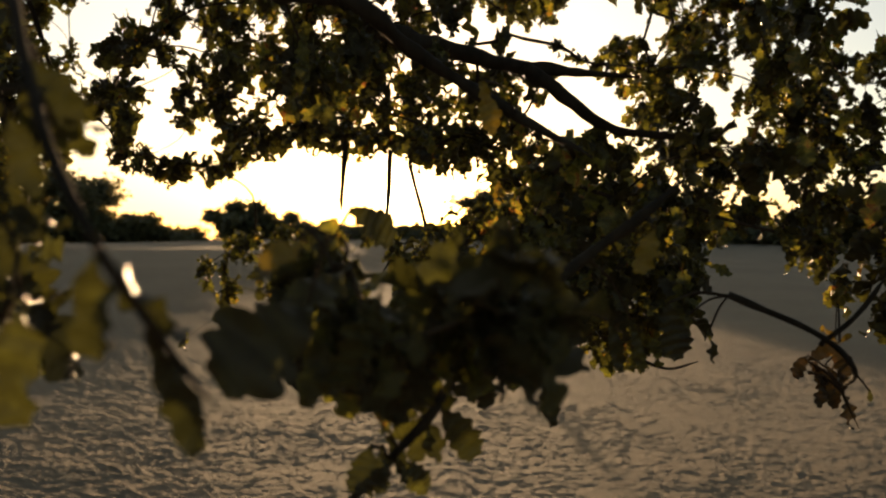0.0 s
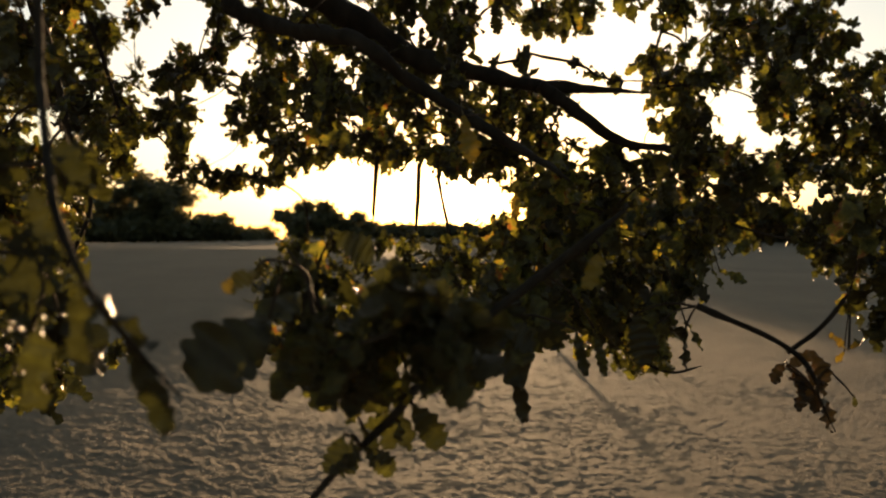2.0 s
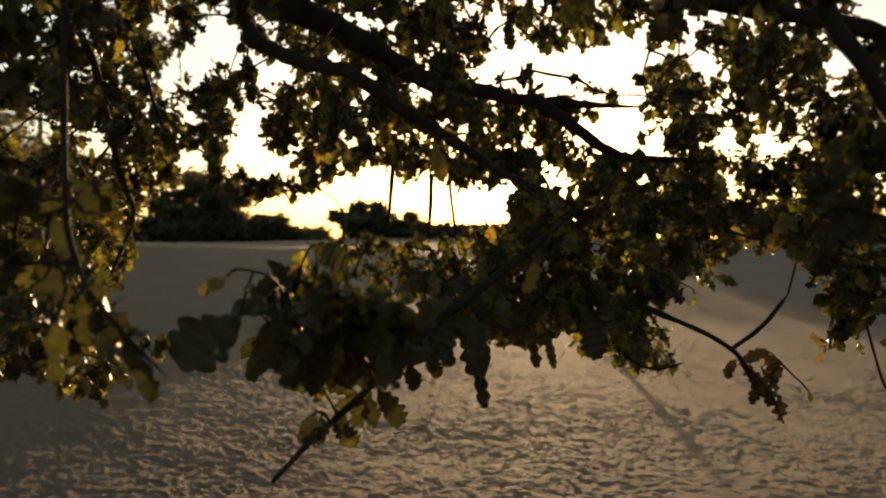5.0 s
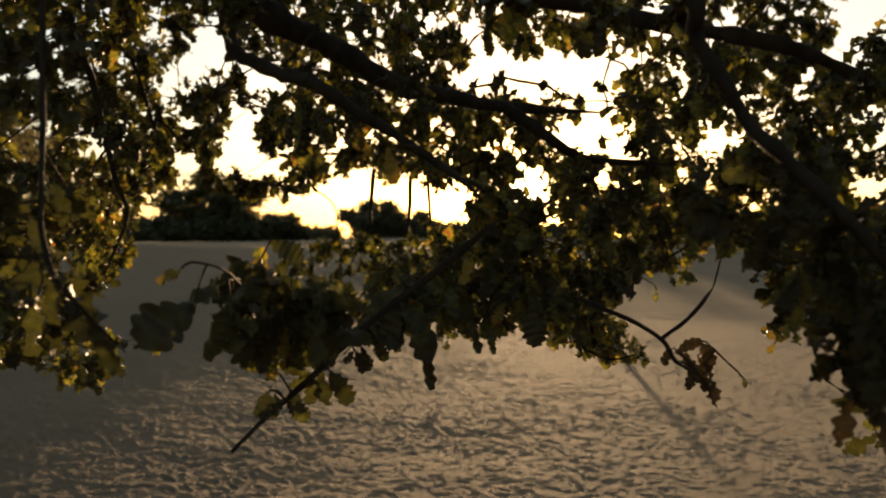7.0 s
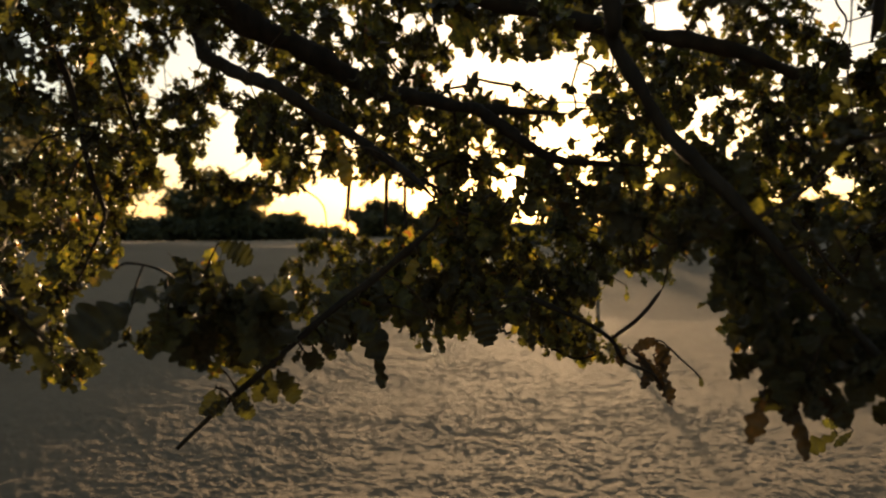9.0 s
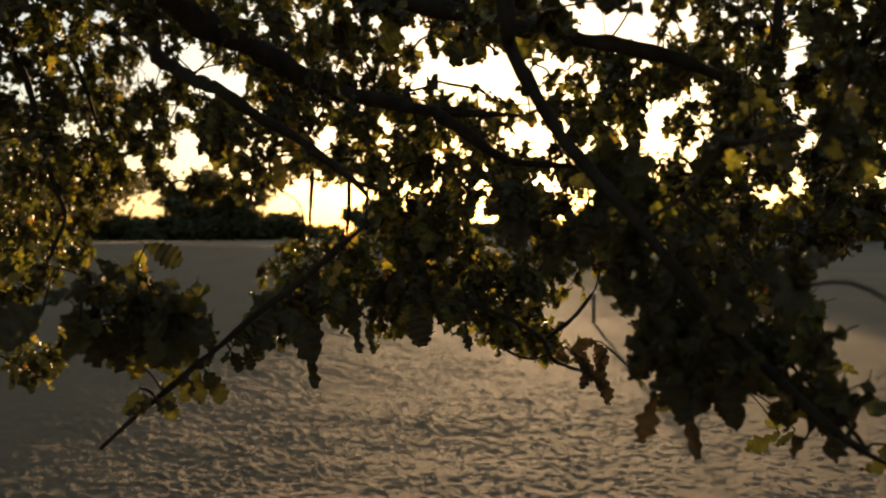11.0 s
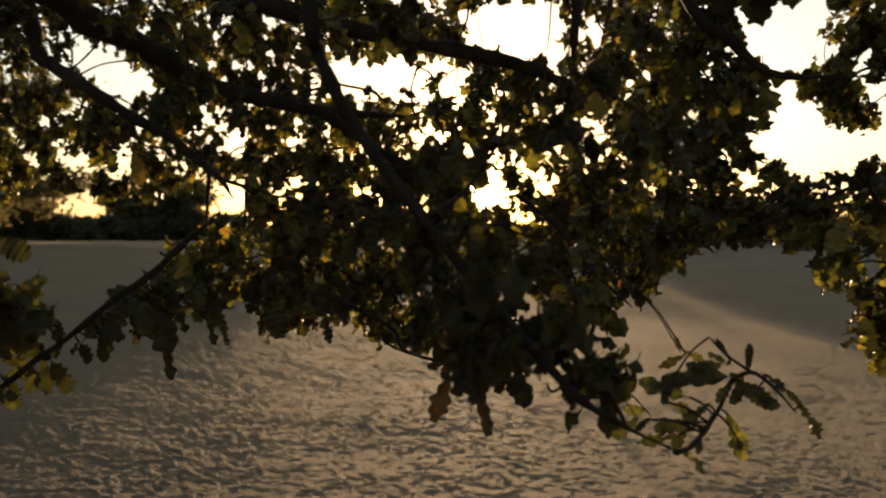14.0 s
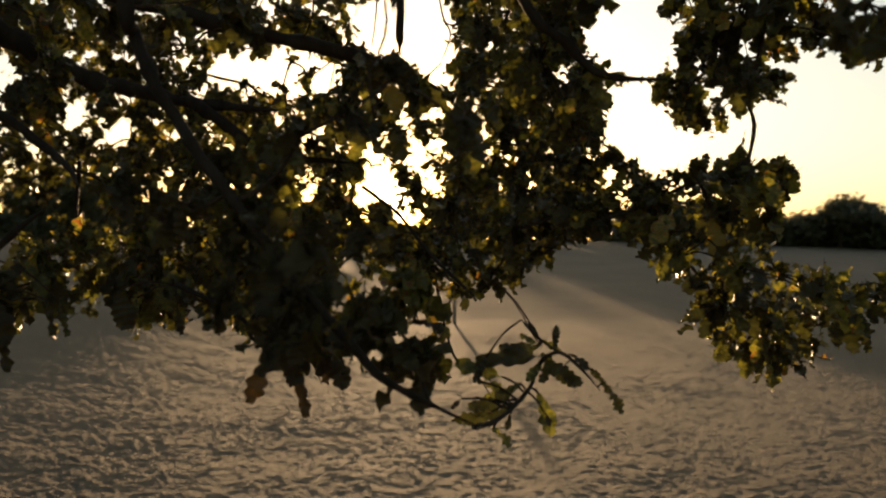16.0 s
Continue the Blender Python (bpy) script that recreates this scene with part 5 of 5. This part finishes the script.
# the sprigs, leaf by leaf
sprig_rng = random.Random(8)
for leaves, mat, label in SPRIGS:
    for base, tip, broad in leaves:
        base, tip = Vector(base), Vector(tip)
        near_node = min(nodes, key=lambda p: (p - base).length)
        mid = (near_node + base) / 2 + Vector((0, 0, 0.1 * (near_node - base).length))
        tube(smooth_line([near_node, mid, base], 3), [0.0009] * 7, 4, *twig_work[-1])
        x = (tip - base).normalized()
        facing = Vector((sprig_rng.gauss(0, 0.45), -1.0, sprig_rng.gauss(0.35, 0.45)))
        y = facing.cross(x).normalized()
        z = x.cross(y)
        size = (tip - base).length
        m = Matrix((x * size, y * size * broad, z * size * 0.8)).transposed().to_4x4()
        v, f = FLAT_SHAPES[sprig_rng.randrange(len(FLAT_SHAPES))]
        r = np.array(Matrix.Translation(base) @ m)
        oak_part("leaf", (v @ r[:3, :3].T + r[:3, 3]).tolist(), f, mat, label)
for (tv, tf), crown in zip(twig_work, crowns):
    twigs = oak_part("twig_work", tv, tf, TWIG)
    twigs["kind"] = "stuff"
    if crown.verts:
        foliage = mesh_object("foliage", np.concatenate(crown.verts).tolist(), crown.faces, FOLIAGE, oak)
        foliage["kind"] = "stuff"


# ---- far trees and bushes ----
def far_tree(name, x, y, height, spread, rng, bush=False, dense=1.0, label="", clear=0.25):
    z = ground_height(x, y) - 0.1
    tree = new(name)
    tree.location = (x, y, z)
    tagged(tree, label, "bush" if bush else "tree", "trees round the sand")
    verts, faces = [], []
    tips = []
    stems = 5 if bush else 1
    for s in range(stems):
        lean = Vector((rng.gauss(0, 0.25 if bush else 0.06), rng.gauss(0, 0.2 if bush else 0.06), 1))
        top = height * (0.8 if bush else 0.85)
        off = Vector((rng.gauss(0, spread * 0.16), rng.gauss(0, spread * 0.1), 0)) if bush else Vector((0, 0, 0))
        line = smooth_line([off, off + lean * top * 0.4 + Vector((rng.gauss(0, 0.2), 0, 0)), off + lean * top], 5)
        r = height * (0.012 if bush else 0.028)
        tube(line, [r * (1 - 0.8 * q / (len(line) - 1)) for q in range(len(line))], 7, verts, faces, 0.2)
        limbs = 5 if bush else 11
        for b in range(limbs):
            f = clear + (1 - clear) * (b + rng.random()) / limbs
            p = line[min(len(line) - 1, int(f * (len(line) - 1)))]
            ang = rng.uniform(0, 2 * math.pi)
            reach = spread * 0.5 * (0.55 + 0.45 * math.sin(math.pi * min(1, 0.25 + f * 0.75))) * rng.uniform(0.6, 1.0)
            end = p + Vector((math.cos(ang) * reach, math.sin(ang) * reach, rng.uniform(0.05, 0.3) * reach))
            bl = smooth_line([p, (p + end) / 2 + Vector((0, 0, -0.06 * reach)), end], 3)
            tube(bl, [r * 0.45 * (1 - 0.8 * q / (len(bl) - 1)) for q in range(len(bl))], 5, verts, faces)
            tips += [end, (p + 2 * end) / 3, bl[len(bl) // 2]]
    mesh_object("trunk", verts, faces, FAR_BARK, tree)
    lv, lf = [], []
    leaf = 0.0034 * math.hypot(x, y)
    for tip in tips:
        size = spread * rng.uniform(0.09, 0.17)
        for q in range(int(80 * dense)):
            d = Vector((rng.gauss(0, 1), rng.gauss(0, 1), rng.gauss(0, 0.6)))
            c = tip + d * size * 0.55
            if c.z < 0.1:
                c.z = 0.1 + rng.random() * 0.4
            u = Vector((rng.gauss(0, 1), rng.gauss(0, 1), rng.gauss(0, 0.7))).normalized() * leaf * rng.uniform(0.6, 1.5)
            v = u.orthogonal().normalized() * u.length * 0.6
            b = len(lv)
            lv += [c - u, c + v * 0.9, c + u, c - v]
            lf.append((b, b + 1, b + 2, b + 3))
    mesh_object("crown", lv, lf, PINE, tree)
    return tree


def edge_of_sand(bearings, far, heights, widths, clear=0.42):
    """Places along the edge of the sand, by bearing from the oak in degrees, with a height and a width for each, and the share of bare stem."""
    return [(far * math.sin(radians(a)), far * math.cos(radians(a)), h, w, clear) for a, h, w in zip(bearings, heights, widths)]


TREES = edge_of_sand((-27.5, -28.9, -25.4, -36.0), 100, (11.0, 8.2, 9.0, 8.5), (12.5, 9.0, 10.5, 10.5))
TREES += [(-28.0, 36.09, 10.9, 11.4, 0.25), (-30.61, 31.15, 11.4, 9.9, 0.25)]
TREES += edge_of_sand((27.4, 25.2, 29.6, 31.8, 15.6, 17.4), 98, (6.8, 3.8, 4.8, 4.2, 5.6, 5.0), (9.5, 7.0, 8.0, 7.5, 8.5, 8.5))
# unseen pines behind the oak, added to shade the right of the sand
TREES += edge_of_sand((2.4, 4.0, 5.5, 7.0, 8.4, 9.8), 100, (7.3, 7.3, 7.4, 7.1, 7.6, 7.2), (9.4, 9.7, 9.5, 9.3, 9.6, 9.4), 0.23)
TREES += edge_of_sand((-38.5, -36.8, -33.0, -30.2, -27.2, -24.6, -23.2, -22.0), 97, (6.4, 5.6, 3.2, 3.4, 3.0, 4.4, 4.2, 3.8), (8.0, 7.5, 8.5, 7.5, 8.0, 7.0, 6.5, 5.5))
BUSHES = edge_of_sand([-40 + 1.6 * i for i in range(13)], 101, (2.6, 2.0, 2.4, 1.8, 2.3, 1.6, 2.2, 1.9, 2.4, 1.7, 2.2, 2.0, 1.6), [7.4] * 13)
BUSHES += edge_of_sand((-16.3, -15.1, -13.7), 101, (4.4, 5.6, 4.0), (6.5, 7.2, 6.5))
BUSHES += edge_of_sand([-11.5 + 2.6 * i for i in range(5)], 108, (1.7, 1.3, 1.5, 1.2, 1.4), [8.0] * 5)
BUSHES += edge_of_sand([13.0 + 1.7 * i for i in range(13)], 102, (3.6, 4.6, 4.9, 4.4, 3.8, 2.6, 1.8, 2.0, 2.4, 2.2, 1.6, 1.4, 1.5), [8.4] * 13)
far_rng = random.Random(3)
PINE_LABEL = "dark pine standing at the edge of the sand"
BUSH_LABEL = "low dark thicket at the edge of the sand"
for x, y, h, w, clear in TREES:
    far_tree("pine_tree", x, y, h, w, far_rng, dense=(2.2 if y < 60 else 1.0), label=PINE_LABEL, clear=clear)
for x, y, h, w, clear in BUSHES:
    far_tree("bush", x, y, h, w, far_rng, True, 0.9, BUSH_LABEL, 0.05)


# ---- marker post on the sand ----
def marker_post(x, y, height, width):
    z = ground_height(x, y)
    post = new("marker_post")
    post.location = (x, y, z)
    tagged(post, "weathered wooden marker post with a slanted pale top", "post")
    bm = bmesh.new()
    bmesh.ops.create_cube(bm, size=1)
    bmesh.ops.scale(bm, vec=(width, width * 0.75, height + 0.3), verts=bm.verts)
    bmesh.ops.translate(bm, vec=(0, 0, height / 2 - 0.15), verts=bm.verts)
    for v in bm.verts:
        if v.co.z > 0.5 and v.co.y > 0:
            v.co.z += width * 0.55
    bmesh.ops.bevel(bm, geom=bm.edges[:], offset=0.008, segments=2, affect="EDGES")
    me = bpy.data.meshes.new("shaft")
    bm.to_mesh(me)
    bm.free()
    me.materials.append(POST_WOOD)
    new("shaft", me).parent = post
    bm = bmesh.new()
    bmesh.ops.create_cube(bm, size=1)
    bmesh.ops.scale(bm, vec=(width * 1.25, width * 1.15, 0.022), verts=bm.verts)
    bmesh.ops.bevel(bm, geom=bm.edges[:], offset=0.004, segments=2, affect="EDGES")
    bmesh.ops.transform(bm, matrix=pose(0, 0, height + width * 0.28 + 0.014, 36), verts=bm.verts)
    me = bpy.data.meshes.new("top_board")
    bm.to_mesh(me)
    bm.free()
    me.materials.append(PLATE)
    new("top_board", me).parent = post
    tagged(post.children[-1], "pale slanted board")
    return post


marker_post(0.62, 20.47, 0.8, 0.10)
